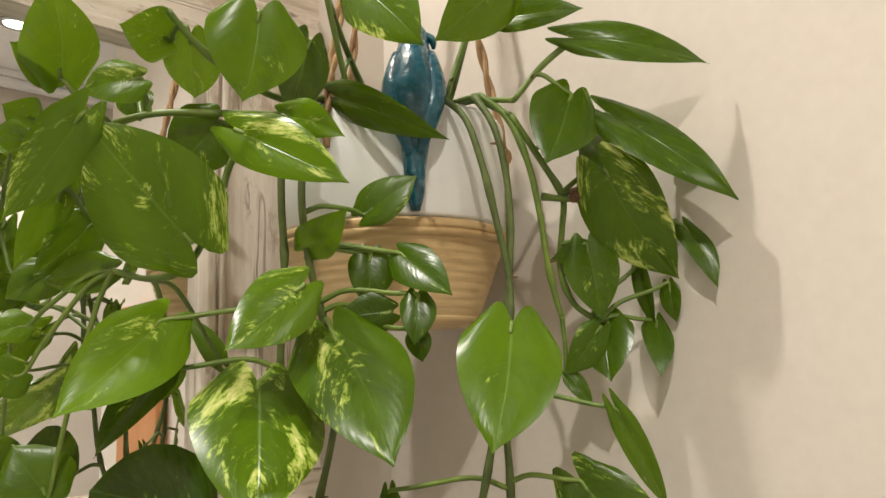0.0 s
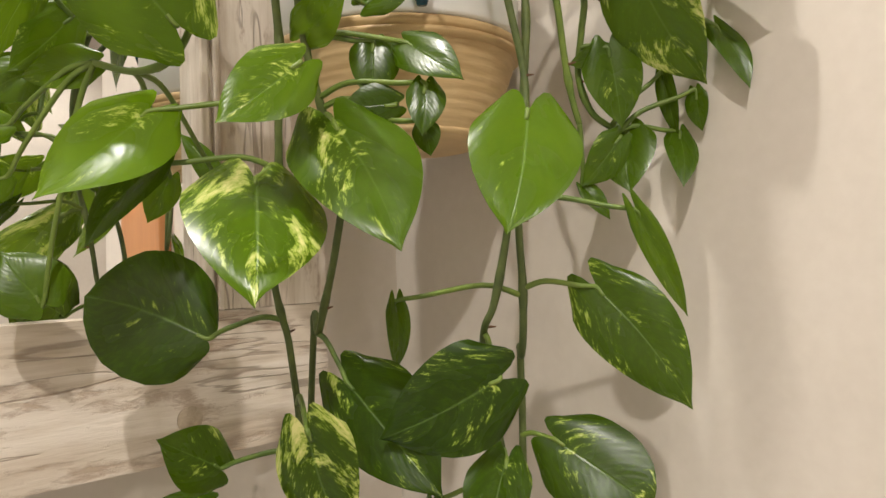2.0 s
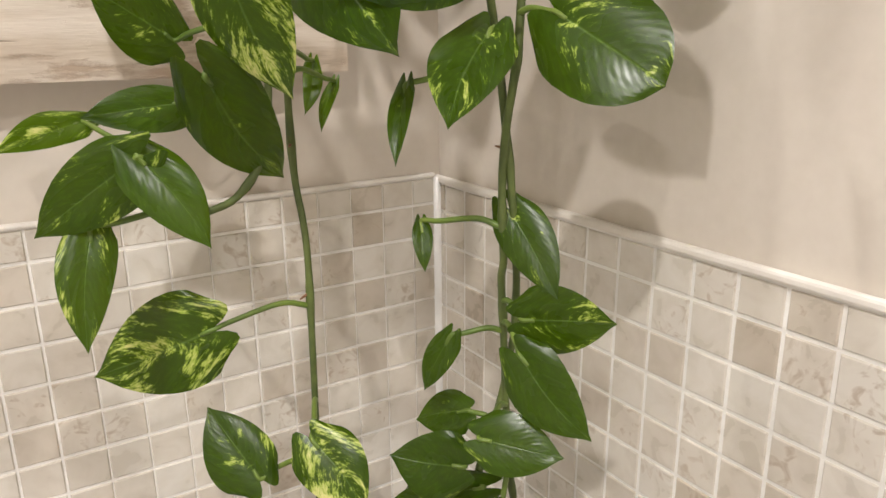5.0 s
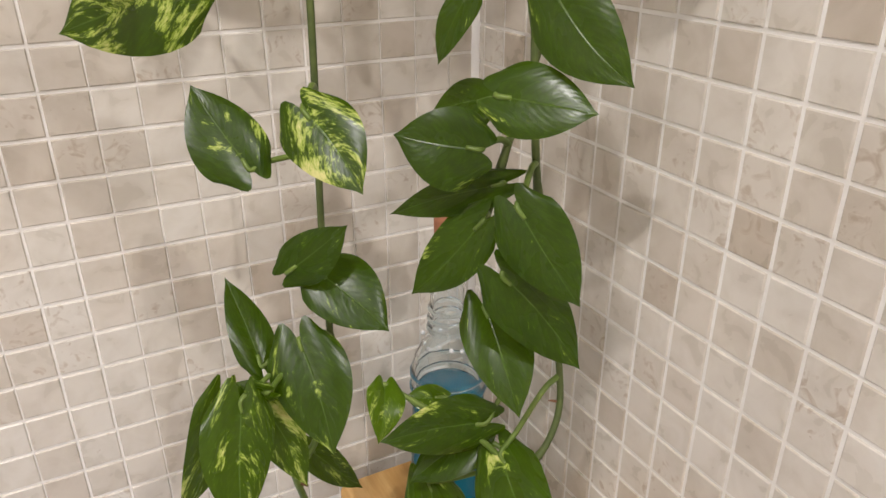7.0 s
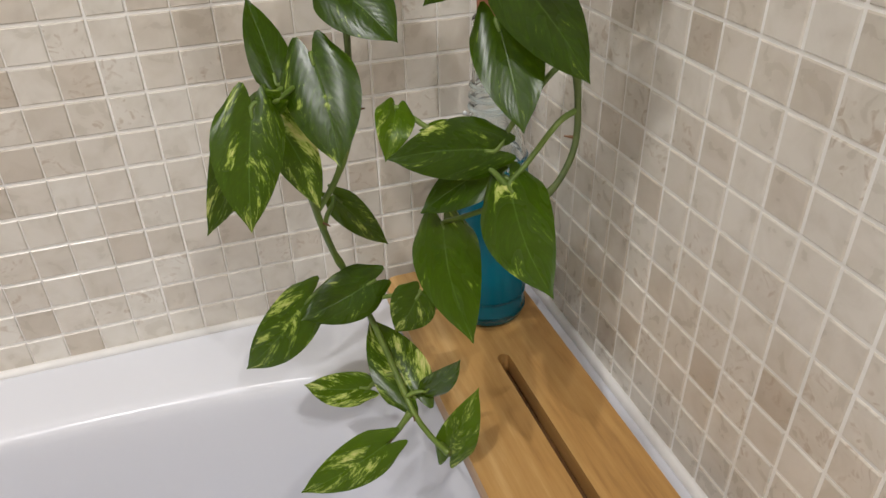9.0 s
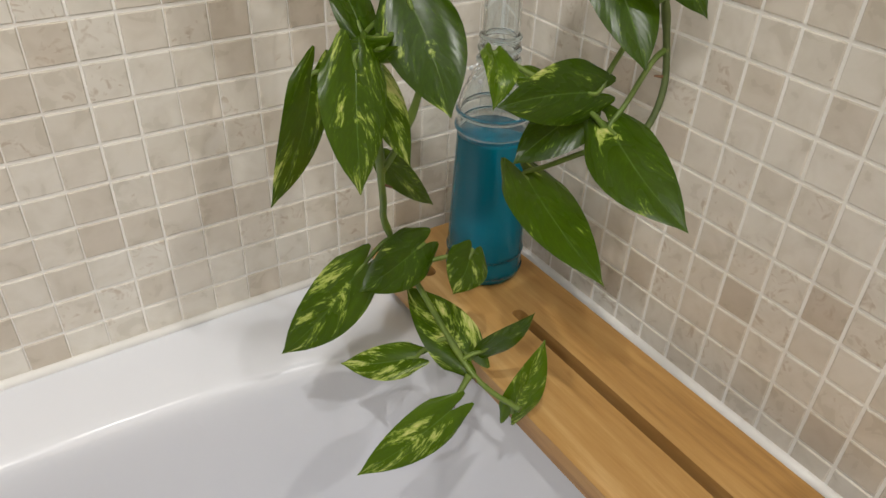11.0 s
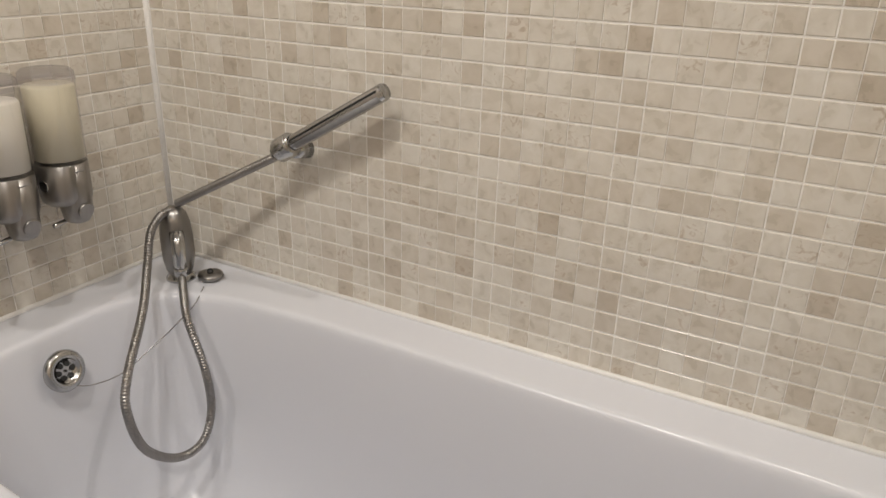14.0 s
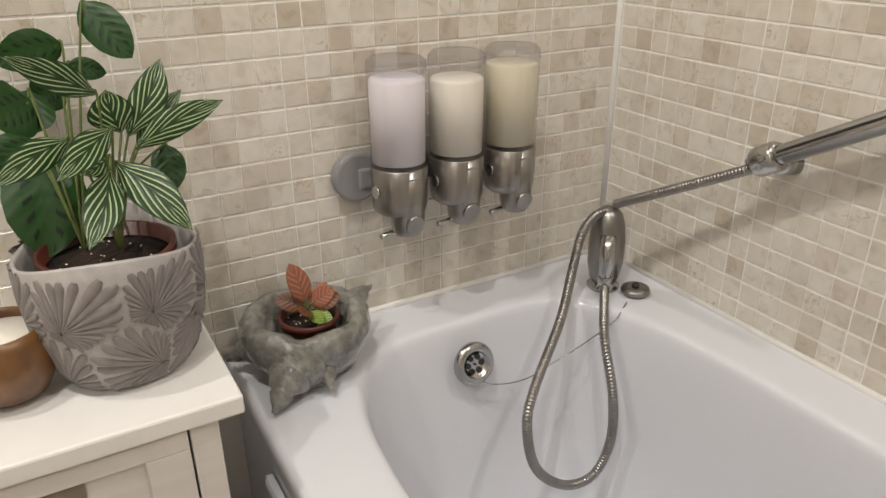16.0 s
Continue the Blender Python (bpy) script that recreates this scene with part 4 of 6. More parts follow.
# glazed bird ornament on the planter's rim; one plain shape
bird = bmesh.new()
BPX, BPY, LIFT = -0.166, -0.243, 0.0
spine = [(0.010, 0.008, 1.755), (0.006, 0.005, 1.744), (0.002, 0.002, 1.731), (-0.003, -0.003, 1.714), (-0.006, -0.006, 1.692), (-0.006, -0.006, 1.672), (-0.004, -0.004, 1.654), (-0.004, -0.003, 1.634), (-0.005, -0.004, 1.613), (-0.005, -0.004, 1.600)]
radii = [0.004, 0.0105, 0.0125, 0.0150, 0.0180, 0.0170, 0.0115, 0.0085, 0.0072, 0.0035]
tube(bird, rounded_path([(BPX + x, BPY + y, z + LIFT) for x, y, z in spine], 5), lambda u: float(np.interp(u, np.linspace(0, 1, 10), radii)), 18)
tube(bird, rounded_path([(BPX + 0.010, BPY + 0.005, 1.744 + LIFT), (BPX + 0.014, BPY - 0.006, 1.739 + LIFT), (BPX + 0.014, BPY - 0.008, 1.731 + LIFT)], 4), lambda u: 0.006 - 0.0045 * u, 10)
for sx, sy in ((-0.010, 0.009), (0.010, -0.010)):
    tube(bird, rounded_path([(BPX + sx * 0.9 - 0.002, BPY + sy * 0.9 - 0.002, 1.724 + LIFT), (BPX + sx * 1.1 - 0.007, BPY + sy * 1.1 - 0.007, 1.693 + LIFT), (BPX + sx * 0.75 - 0.010, BPY + sy * 0.75 - 0.010, 1.667 + LIFT), (BPX + sx * 0.25 - 0.008, BPY + sy * 0.25 - 0.008, 1.643 + LIFT)], 5), lambda u: 0.0045 + 0.0055 * math.sin(math.pi * min(1, u * 1.1)), 10)
parrot = new("bird_ornament", mesh_of("bird_ornament", bird, TEAL, True))
tagged(parrot, "glossy teal glazed ceramic parrot perched on the planter's rim", "ornament")

# ---- trailing pothos ----
pothos = thing("pothos_plant", (PX, PY, PZ + 0.16), "trailing pothos with variegated green and yellow heart-shaped leaves", "houseplant")
leaf_count = [0]


def vine(points):
    """A long stem with a swollen joint here and there and small root nubs."""
    path = rounded_path(points, 6)
    rnd = random.Random(len(path))
    n = len(path)
    ph = rnd.uniform(0, 6)
    bm = tube(bmesh.new(), path, lambda u: 0.0027 + 0.0007 * max(0.0, math.sin(u * n * 0.36 + ph)) ** 8 - 0.0005 * u, 8)
    part("stem", bm, OLD_STEM if n > 90 else STEM, pothos, smooth=True)
    for i in range(8, n - 4, 17):
        a = rnd.uniform(0, 6)
        tipv = Vector((math.cos(a), math.sin(a), rnd.uniform(-0.5, 0.3))) * 0.0075
        part("aerial_root", tube(bmesh.new(), [path[i], path[i] + tipv * 0.6, path[i] + tipv], lambda u: 0.0013 - 0.0008 * u, 5), NODE_BROWN, pothos)


def dry_node(at, size):
    """A shrivelled brown joint, lumpy and pointed."""
    bm = bmesh.new()
    for k in range(7):
        a = k * 2.4
        ball(bm, (at[0] + size * 0.5 * math.cos(a), at[1] + size * 0.3 * math.sin(a), at[2] + size * (0.12 * k - 0.35)), (size * 0.55, size * 0.5, size * 0.42), 8, 6)
    tube(bm, [at, (at[0] + size * 1.1, at[1], at[2] + size * 0.8), (at[0] + size * 2.3, at[1], at[2] + size * 1.9)], lambda u: size * (0.35 - 0.3 * u), 6)
    part("dry_node", bm, NODE_BROWN, pothos, "shrivelled reddish brown joint", True)


def leaf(base, tip, normal, width, curl, fold, var, tone, joint, shape=HEART):
    leaf_count[0] += 1
    k = leaf_count[0]
    ob = part("leaf", blade(base, tip, normal, width, curl, fold, shape, k, 0.06 if shape is DISC else 0.21), LEAF, pothos, smooth=True)
    ob.color = (var, tone, 0.0, 1.0)
    b, j = Vector(base), Vector(joint)
    gap = (b - j).length
    axis = (Vector(tip) - b).normalized()
    if 0.006 < gap < 0.20:
        mid = j.lerp(b, 0.5) + Vector((0, 0, 0.10 * gap))
        stalk = rounded_path([j, j.lerp(mid, 0.6) + Vector((0, 0, 0.04 * gap)), mid.lerp(b, 0.55), b - axis * 0.002, b + axis * 0.006], 5)
        part("leaf_stalk", tube(bmesh.new(), stalk, lambda u: 0.0021 - 0.0007 * u, 7), STEM, pothos, smooth=True)


vine([(-0.209, -0.185, 1.692), (-0.246, -0.217, 1.646), (-0.260, -0.232, 1.601), (-0.254, -0.232, 1.558), (-0.239, -0.227, 1.518), (-0.224, -0.222, 1.475), (-0.221, -0.209, 1.435), (-0.223, -0.196, 1.395), (-0.222, -0.187, 1.378), (-0.217, -0.176, 1.391), (-0.213, -0.168, 1.382), (-0.214, -0.164, 1.335), (-0.217, -0.163, 1.270), (-0.218, -0.167, 1.211), (-0.217, -0.175, 1.179), (-0.218, -0.182, 1.154), (-0.220, -0.186, 1.104), (-0.223, -0.191, 1.041), (-0.228, -0.200, 0.973), (-0.232, -0.214, 0.901)])
vine([(-0.232, -0.214, 0.901), (-0.229, -0.213, 0.880), (-0.237, -0.216, 0.851), (-0.250, -0.216, 0.821), (-0.265, -0.214, 0.798)])
vine([(-0.269, -0.219, 0.827), (-0.265, -0.214, 0.798), (-0.259, -0.206, 0.771), (-0.253, -0.196, 0.748), (-0.243, -0.196, 0.721), (-0.231, -0.214, 0.686), (-0.222, -0.244, 0.653), (-0.217, -0.269, 0.635), (-0.211, -0.290, 0.629), (-0.203, -0.311, 0.627)])
vine([(-0.219, -0.267, 0.634), (-0.232, -0.271, 0.622), (-0.243, -0.275, 0.615)])
vine([(-0.253, -0.199, 1.672), (-0.263, -0.211, 1.631), (-0.267, -0.218, 1.595), (-0.266, -0.220, 1.566), (-0.265, -0.218, 1.543), (-0.265, -0.215, 1.516), (-0.261, -0.206, 1.483), (-0.259, -0.193, 1.448), (-0.256, -0.189, 1.415), (-0.251, -0.189, 1.392), (-0.247, -0.189, 1.378), (-0.245, -0.192, 1.352), (-0.242, -0.196, 1.309), (-0.243, -0.200, 1.263), (-0.252, -0.205, 1.227), (-0.270, -0.210, 1.207), (-0.291, -0.211, 1.200)])
vine([(-0.146, -0.250, 1.694), (-0.144, -0.275, 1.670), (-0.142, -0.290, 1.629), (-0.135, -0.296, 1.585), (-0.130, -0.300, 1.552), (-0.131, -0.302, 1.528), (-0.136, -0.301, 1.497), (-0.139, -0.300, 1.451), (-0.139, -0.302, 1.410), (-0.142, -0.304, 1.379), (-0.140, -0.300, 1.363), (-0.129, -0.290, 1.367), (-0.124, -0.285, 1.353), (-0.126, -0.287, 1.318), (-0.131, -0.290, 1.281), (-0.137, -0.290, 1.248), (-0.139, -0.289, 1.219), (-0.139, -0.290, 1.188), (-0.138, -0.290, 1.166), (-0.135, -0.284, 1.153), (-0.132, -0.283, 1.122), (-0.133, -0.288, 1.073), (-0.130, -0.289, 1.026), (-0.120, -0.282, 0.990), (-0.113, -0.282, 0.954), (-0.111, -0.290, 0.920), (-0.111, -0.299, 0.892), (-0.116, -0.309, 0.866), (-0.129, -0.315, 0.846), (-0.147, -0.316, 0.831)])
vine([(-0.127, -0.269, 1.693), (-0.128, -0.290, 1.662), (-0.124, -0.297, 1.620), (-0.124, -0.298, 1.577), (-0.130, -0.298, 1.528), (-0.140, -0.293, 1.454), (-0.155, -0.292, 1.400), (-0.161, -0.288, 1.383), (-0.152, -0.278, 1.366), (-0.141, -0.275, 1.327), (-0.136, -0.280, 1.283), (-0.135, -0.286, 1.246), (-0.134, -0.292, 1.206), (-0.129, -0.290, 1.170), (-0.120, -0.280, 1.142), (-0.118, -0.275, 1.107), (-0.127, -0.275, 1.068), (-0.142, -0.276, 1.029), (-0.155, -0.277, 0.988)])
vine([(-0.117, -0.266, 1.697), (-0.111, -0.288, 1.674), (-0.103, -0.299, 1.641), (-0.095, -0.302, 1.604), (-0.088, -0.302, 1.566), (-0.082, -0.303, 1.538), (-0.077, -0.305, 1.520)])
vine([(-0.111, -0.292, 1.675), (-0.088, -0.302, 1.639), (-0.071, -0.307, 1.613), (-0.066, -0.301, 1.588), (-0.063, -0.295, 1.558), (-0.056, -0.301, 1.531), (-0.044, -0.315, 1.516)])
vine([(-0.092, -0.304, 1.611), (-0.072, -0.313, 1.610), (-0.049, -0.328, 1.612)])
vine([(-0.167, -0.176, 1.721), (-0.207, -0.205, 1.741), (-0.238, -0.228, 1.762)])
vine([(-0.215, -0.180, 1.690), (-0.261, -0.194, 1.684), (-0.299, -0.201, 1.691), (-0.326, -0.201, 1.707), (-0.342, -0.201, 1.722)])
vine([(-0.219, -0.187, 1.682), (-0.266, -0.194, 1.660), (-0.292, -0.197, 1.632), (-0.302, -0.191, 1.593), (-0.312, -0.174, 1.559), (-0.329, -0.155, 1.550), (-0.349, -0.137, 1.556)])
vine([(-0.250, -0.189, 1.673), (-0.296, -0.173, 1.669), (-0.337, -0.154, 1.664), (-0.364, -0.131, 1.648), (-0.376, -0.108, 1.617)])
vine([(-0.122, -0.260, 1.749), (-0.131, -0.252, 1.717), (-0.142, -0.253, 1.692)])
vine([(-0.084, -0.333, 1.729), (-0.099, -0.313, 1.709), (-0.112, -0.297, 1.685)])
leaf((-0.180, -0.345, 1.510), (-0.227, -0.370, 1.440), (-0.53, -0.62, 0.58), 0.064, 0.02, 0.10, 0.15, 0.70, (-0.134, -0.301, 1.512))
leaf((-0.256, -0.263, 1.508), (-0.260, -0.326, 1.433), (-0.53, -0.64, 0.56), 0.071, 0.02, 0.12, 0.44, 0.50, (-0.239, -0.228, 1.518))
leaf((-0.208, -0.274, 1.561), (-0.207, -0.321, 1.531), (-0.78, -0.35, 0.52), 0.032, 0.10, 0.15, 0.06, 0.30, (-0.255, -0.232, 1.563))
leaf((-0.222, -0.257, 1.562), (-0.228, -0.260, 1.526), (-0.58, -0.80, 0.17), 0.032, 0.10, 0.10, 0.06, 0.25, (-0.255, -0.232, 1.563))
leaf((-0.219, -0.273, 1.522), (-0.246, -0.252, 1.517), (-0.60, -0.80, -0.05), 0.027, 0.05, 0.10, 0.12, 0.25, (-0.241, -0.228, 1.525))
leaf((-0.212, -0.293, 1.531), (-0.219, -0.298, 1.500), (-0.62, -0.74, 0.27), 0.024, 0.10, 0.15, 0.12, 0.30, (-0.244, -0.229, 1.531))
leaf((-0.212, -0.291, 1.508), (-0.209, -0.294, 1.489), (-0.87, -0.49, -0.09), 0.018, 0.10, 0.10, 0.00, 0.20, (-0.237, -0.227, 1.511))
leaf((-0.214, -0.243, 1.594), (-0.187, -0.268, 1.621), (-0.73, -0.67, 0.11), 0.032, 0.10, 0.15, 0.00, 0.50, (-0.259, -0.232, 1.591))
leaf((-0.256, -0.233, 1.567), (-0.262, -0.285, 1.584), (-0.75, -0.14, -0.65), 0.029, 0.20, 0.20, 0.19, 0.90, (-0.256, -0.232, 1.570))
leaf((-0.287, -0.275, 1.536), (-0.336, -0.275, 1.499), (-0.27, -0.90, 0.35), 0.042, 0.05, 0.10, 0.53, 0.78, (-0.265, -0.218, 1.544))
leaf((-0.285, -0.221, 1.478), (-0.331, -0.303, 1.409), (-0.17, -0.58, 0.80), 0.082, 0.03, 0.10, 0.69, 0.55, (-0.262, -0.207, 1.487))
leaf((-0.334, -0.182, 1.519), (-0.401, -0.202, 1.465), (-0.25, -0.77, 0.59), 0.058, 0.08, 0.20, 0.46, 1.00, (-0.265, -0.215, 1.519))
leaf((-0.330, -0.183, 1.487), (-0.372, -0.182, 1.439), (-0.61, -0.61, 0.51), 0.029, 0.10, 0.30, 0.00, 0.20, (-0.262, -0.207, 1.487))
leaf((-0.294, -0.167, 1.381), (-0.351, -0.113, 1.410), (-0.64, -0.75, 0.16), 0.086, 0.03, 0.05, 0.19, 0.06, (-0.250, -0.189, 1.390), DISC)
leaf((-0.368, -0.082, 1.406), (-0.388, -0.066, 1.441), (-0.33, -0.91, 0.24), 0.049, 0.05, 0.10, 0.00, 0.45, (-0.349, -0.137, 1.556))
leaf((-0.321, -0.194, 1.572), (-0.386, -0.180, 1.646), (-0.49, -0.82, -0.28), 0.083, 0.03, 0.08, 0.71, 0.63, (-0.307, -0.182, 1.576))
leaf((-0.386, -0.180, 1.646), (-0.416, -0.134, 1.585), (-0.62, -0.74, -0.26), 0.041, 0.05, 0.10, 0.65, 0.63, (-0.353, -0.140, 1.654))
leaf((-0.295, -0.235, 1.721), (-0.302, -0.228, 1.661), (-0.42, -0.91, -0.07), 0.067, 0.05, 0.10, 0.28, 0.88, (-0.312, -0.201, 1.699))
leaf((-0.243, -0.215, 1.722), (-0.255, -0.207, 1.666), (-0.13, -0.99, -0.11), 0.043, 0.05, 0.10, 0.00, 0.15, (-0.246, -0.190, 1.686))
leaf((-0.331, -0.178, 1.713), (-0.367, -0.186, 1.710), (0.22, -0.79, -0.57), 0.039, 0.10, 0.15, 0.28, 0.83, (-0.333, -0.201, 1.714))
leaf((-0.312, -0.167, 1.724), (-0.285, -0.115, 1.697), (-0.35, -0.28, -0.89), 0.043, 0.10, 0.15, 0.28, 0.78, (-0.331, -0.201, 1.712))
leaf((-0.387, -0.136, 1.686), (-0.409, -0.182, 1.727), (0.00, -0.67, -0.74), 0.049, 0.05, 0.10, 0.15, 1.00, (-0.361, -0.133, 1.650))
leaf((-0.386, -0.127, 1.690), (-0.419, -0.144, 1.698), (0.38, -0.87, -0.31), 0.030, 0.05, 0.10, 0.28, 0.98, (-0.361, -0.133, 1.650))
leaf((-0.345, -0.161, 1.686), (-0.377, -0.146, 1.673), (-0.43, -0.90, -0.02), 0.032, 0.10, 0.20, 0.53, 1.00, (-0.334, -0.155, 1.665))
leaf((-0.289, -0.165, 1.665), (-0.315, -0.143, 1.629), (-0.52, -0.84, -0.16), 0.051, 0.10, 0.10, 0.28, 0.48, (-0.271, -0.194, 1.655))
leaf((-0.302, -0.221, 1.643), (-0.267, -0.296, 1.599), (-0.78, -0.55, 0.31), 0.043, 0.05, 0.15, 0.65, 0.78, (-0.250, -0.221, 1.634))
leaf((-0.263, -0.214, 1.663), (-0.243, -0.257, 1.642), (-0.89, -0.45, 0.07), 0.029, 0.20, 0.20, 0.53, 1.00, (-0.245, -0.216, 1.648))
leaf((-0.207, -0.200, 1.693), (-0.196, -0.307, 1.635), (-0.94, 0.08, -0.33), 0.033, 0.12, 0.20, 0.00, 0.35, (-0.190, -0.193, 1.733))
leaf((-0.230, -0.258, 1.755), (-0.220, -0.314, 1.694), (-0.92, -0.36, 0.18), 0.051, 0.05, 0.10, 0.25, 0.65, (-0.238, -0.228, 1.762))
leaf((-0.131, -0.315, 1.770), (-0.177, -0.280, 1.720), (-0.20, -0.87, -0.44), 0.054, 0.05, 0.10, 0.06, 0.50, (-0.122, -0.260, 1.749))
leaf((-0.114, -0.288, 1.754), (-0.090, -0.350, 1.748), (-0.93, -0.37, 0.08), 0.029, 0.10, 0.20, 0.00, 0.40, (-0.122, -0.260, 1.749))
leaf((-0.084, -0.335, 1.730), (-0.020, -0.412, 1.706), (-0.80, -0.35, 0.42), 0.040, 0.20, 0.20, 0.00, 0.35, (-0.084, -0.333, 1.729))
leaf((-0.085, -0.330, 1.685), (-0.119, -0.331, 1.627), (-0.51, -0.80, 0.31), 0.055, 0.05, 0.10, 0.15, 0.50, (-0.101, -0.310, 1.705))
leaf((-0.060, -0.347, 1.671), (-0.026, -0.428, 1.599), (-0.70, -0.20, 0.68), 0.046, 0.20, 0.15, 0.06, 0.35, (-0.094, -0.300, 1.648))
leaf((-0.013, -0.362, 1.643), (-0.008, -0.397, 1.629), (-0.89, -0.27, 0.37), 0.025, 0.10, 0.20, 0.00, 0.10, (-0.073, -0.306, 1.615))
leaf((-0.055, -0.323, 1.660), (-0.065, -0.350, 1.631), (-0.96, 0.06, 0.28), 0.028, 0.10, 0.10, 0.00, 0.30, (-0.088, -0.302, 1.638))
leaf((-0.067, -0.345, 1.626), (-0.008, -0.366, 1.545), (-0.80, -0.36, -0.48), 0.064, 0.05, 0.15, 0.75, 0.50, (-0.052, -0.326, 1.612))
leaf((-0.008, -0.374, 1.584), (-0.012, -0.399, 1.537), (-0.68, -0.63, 0.38), 0.022, 0.10, 0.20, 0.00, 0.40, (-0.049, -0.328, 1.612))
leaf((-0.055, -0.316, 1.574), (-0.051, -0.323, 1.517), (-0.72, -0.70, 0.02), 0.043, 0.05, 0.15, 0.12, 0.45, (-0.065, -0.299, 1.577))
leaf((-0.051, -0.314, 1.573), (-0.076, -0.296, 1.564), (-0.52, -0.83, -0.20), 0.019, 0.10, 0.10, 0.00, 0.35, (-0.065, -0.299, 1.577))
leaf((-0.036, -0.318, 1.516), (-0.052, -0.329, 1.470), (-0.88, -0.28, 0.38), 0.043, 0.05, 0.10, 0.06, 0.40, (-0.044, -0.315, 1.516))
leaf((-0.008, -0.343, 1.514), (-0.030, -0.358, 1.473), (-0.58, -0.62, 0.53), 0.024, 0.10, 0.10, 0.00, 0.35, (-0.044, -0.315, 1.516))
leaf((-0.008, -0.357, 1.542), (-0.008, -0.361, 1.513), (-1.00, -0.07, 0.01), 0.018, 0.10, 0.20, 0.00, 0.40, (-0.044, -0.315, 1.516))
leaf((-0.016, -0.336, 1.558), (-0.009, -0.342, 1.508), (-0.99, -0.03, -0.14), 0.016, 0.20, 0.30, 0.00, 0.30, (-0.047, -0.311, 1.520))
leaf((-0.048, -0.318, 1.510), (-0.072, -0.302, 1.476), (-0.56, -0.83, 0.01), 0.030, 0.10, 0.15, 0.06, 0.50, (-0.044, -0.315, 1.516))
leaf((-0.067, -0.300, 1.476), (-0.057, -0.316, 1.452), (-0.52, -0.80, 0.31), 0.016, 0.20, 0.30, 0.00, 0.40, (-0.077, -0.305, 1.520))
leaf((-0.038, -0.313, 1.625), (-0.031, -0.311, 1.591), (-0.57, -0.81, -0.15), 0.019, 0.10, 0.20, 0.00, 0.30, (-0.071, -0.306, 1.611))
leaf((-0.379, -0.040, 1.683), (-0.404, -0.056, 1.684), (0.43, -0.69, -0.59), 0.030, 0.10, 0.10, 0.15, 0.88, (-0.369, -0.121, 1.634))
leaf((-0.387, -0.052, 1.661), (-0.412, -0.068, 1.658), (0.52, -0.84, -0.13), 0.027, 0.10, 0.10, 0.40, 1.00, (-0.374, -0.111, 1.621))
leaf((-0.349, -0.090, 1.596), (-0.385, -0.085, 1.556), (0.05, -0.98, -0.17), 0.040, 0.10, 0.10, 0.28, 0.68, (-0.376, -0.108, 1.617))
leaf((-0.368, -0.069, 1.562), (-0.396, -0.060, 1.541), (-0.33, -0.94, 0.05), 0.033, 0.10, 0.10, 0.15, 0.53, (-0.376, -0.108, 1.617))
leaf((-0.348, -0.127, 1.557), (-0.382, -0.095, 1.551), (-0.69, -0.72, 0.07), 0.030, 0.10, 0.10, 0.28, 0.78, (-0.349, -0.137, 1.556))
leaf((-0.386, -0.082, 1.522), (-0.408, -0.077, 1.515), (-0.27, -0.96, 0.12), 0.025, 0.10, 0.10, 0.15, 0.88, (-0.349, -0.137, 1.556))
leaf((-0.387, -0.081, 1.489), (-0.409, -0.076, 1.479), (-0.14, -0.98, -0.14), 0.032, 0.10, 0.10, 0.25, 0.60, (-0.349, -0.137, 1.556))
leaf((-0.370, -0.100, 1.619), (-0.396, -0.082, 1.559), (0.16, -0.93, -0.33), 0.030, 0.10, 0.10, 0.28, 0.98, (-0.376, -0.108, 1.617))
leaf((-0.274, -0.066, 1.494), (-0.289, -0.060, 1.460), (-0.23, -0.97, -0.05), 0.027, 0.10, 0.10, 0.12, 0.80, (-0.331, -0.153, 1.551))
leaf((-0.333, -0.122, 1.691), (-0.330, -0.126, 1.668), (-0.65, -0.76, 0.07), 0.028, 0.10, 0.10, 0.15, 0.48, (-0.339, -0.152, 1.663))
leaf((-0.242, -0.080, 1.493), (-0.263, -0.061, 1.531), (-0.65, -0.76, 0.04), 0.020, 0.10, 0.10, 0.00, 0.50, (-0.328, -0.155, 1.550))
leaf((-0.107, -0.338, 1.405), (-0.091, -0.393, 1.332), (-0.91, -0.41, 0.10), 0.057, 0.03, 0.12, 0.50, 0.25, (-0.139, -0.303, 1.407))
leaf((-0.098, -0.363, 1.453), (-0.059, -0.376, 1.385), (-0.44, -0.90, -0.07), 0.020, 0.15, 0.30, 0.00, 0.60, (-0.138, -0.300, 1.460))
leaf((-0.190, -0.233, 1.398), (-0.177, -0.216, 1.349), (-0.26, -0.89, -0.38), 0.018, 0.10, 0.30, 0.06, 0.41, (-0.140, -0.303, 1.402))
leaf((-0.175, -0.311, 1.353), (-0.233, -0.267, 1.320), (-0.58, -0.81, -0.02), 0.068, 0.03, 0.08, 0.31, 0.06, (-0.158, -0.285, 1.378))
leaf((-0.224, -0.224, 1.348), (-0.210, -0.298, 1.286), (-0.74, -0.50, 0.44), 0.065, 0.03, 0.08, 0.38, 0.06, (-0.222, -0.187, 1.378))
leaf((-0.287, -0.275, 1.336), (-0.251, -0.260, 1.264), (-0.35, -0.87, -0.35), 0.045, 0.05, 0.12, 1.00, 0.20, (-0.244, -0.194, 1.334))
leaf((-0.285, -0.163, 1.295), (-0.331, -0.177, 1.324), (0.28, -0.96, 0.01), 0.044, 0.05, 0.10, 0.19, 0.14, (-0.242, -0.197, 1.300))
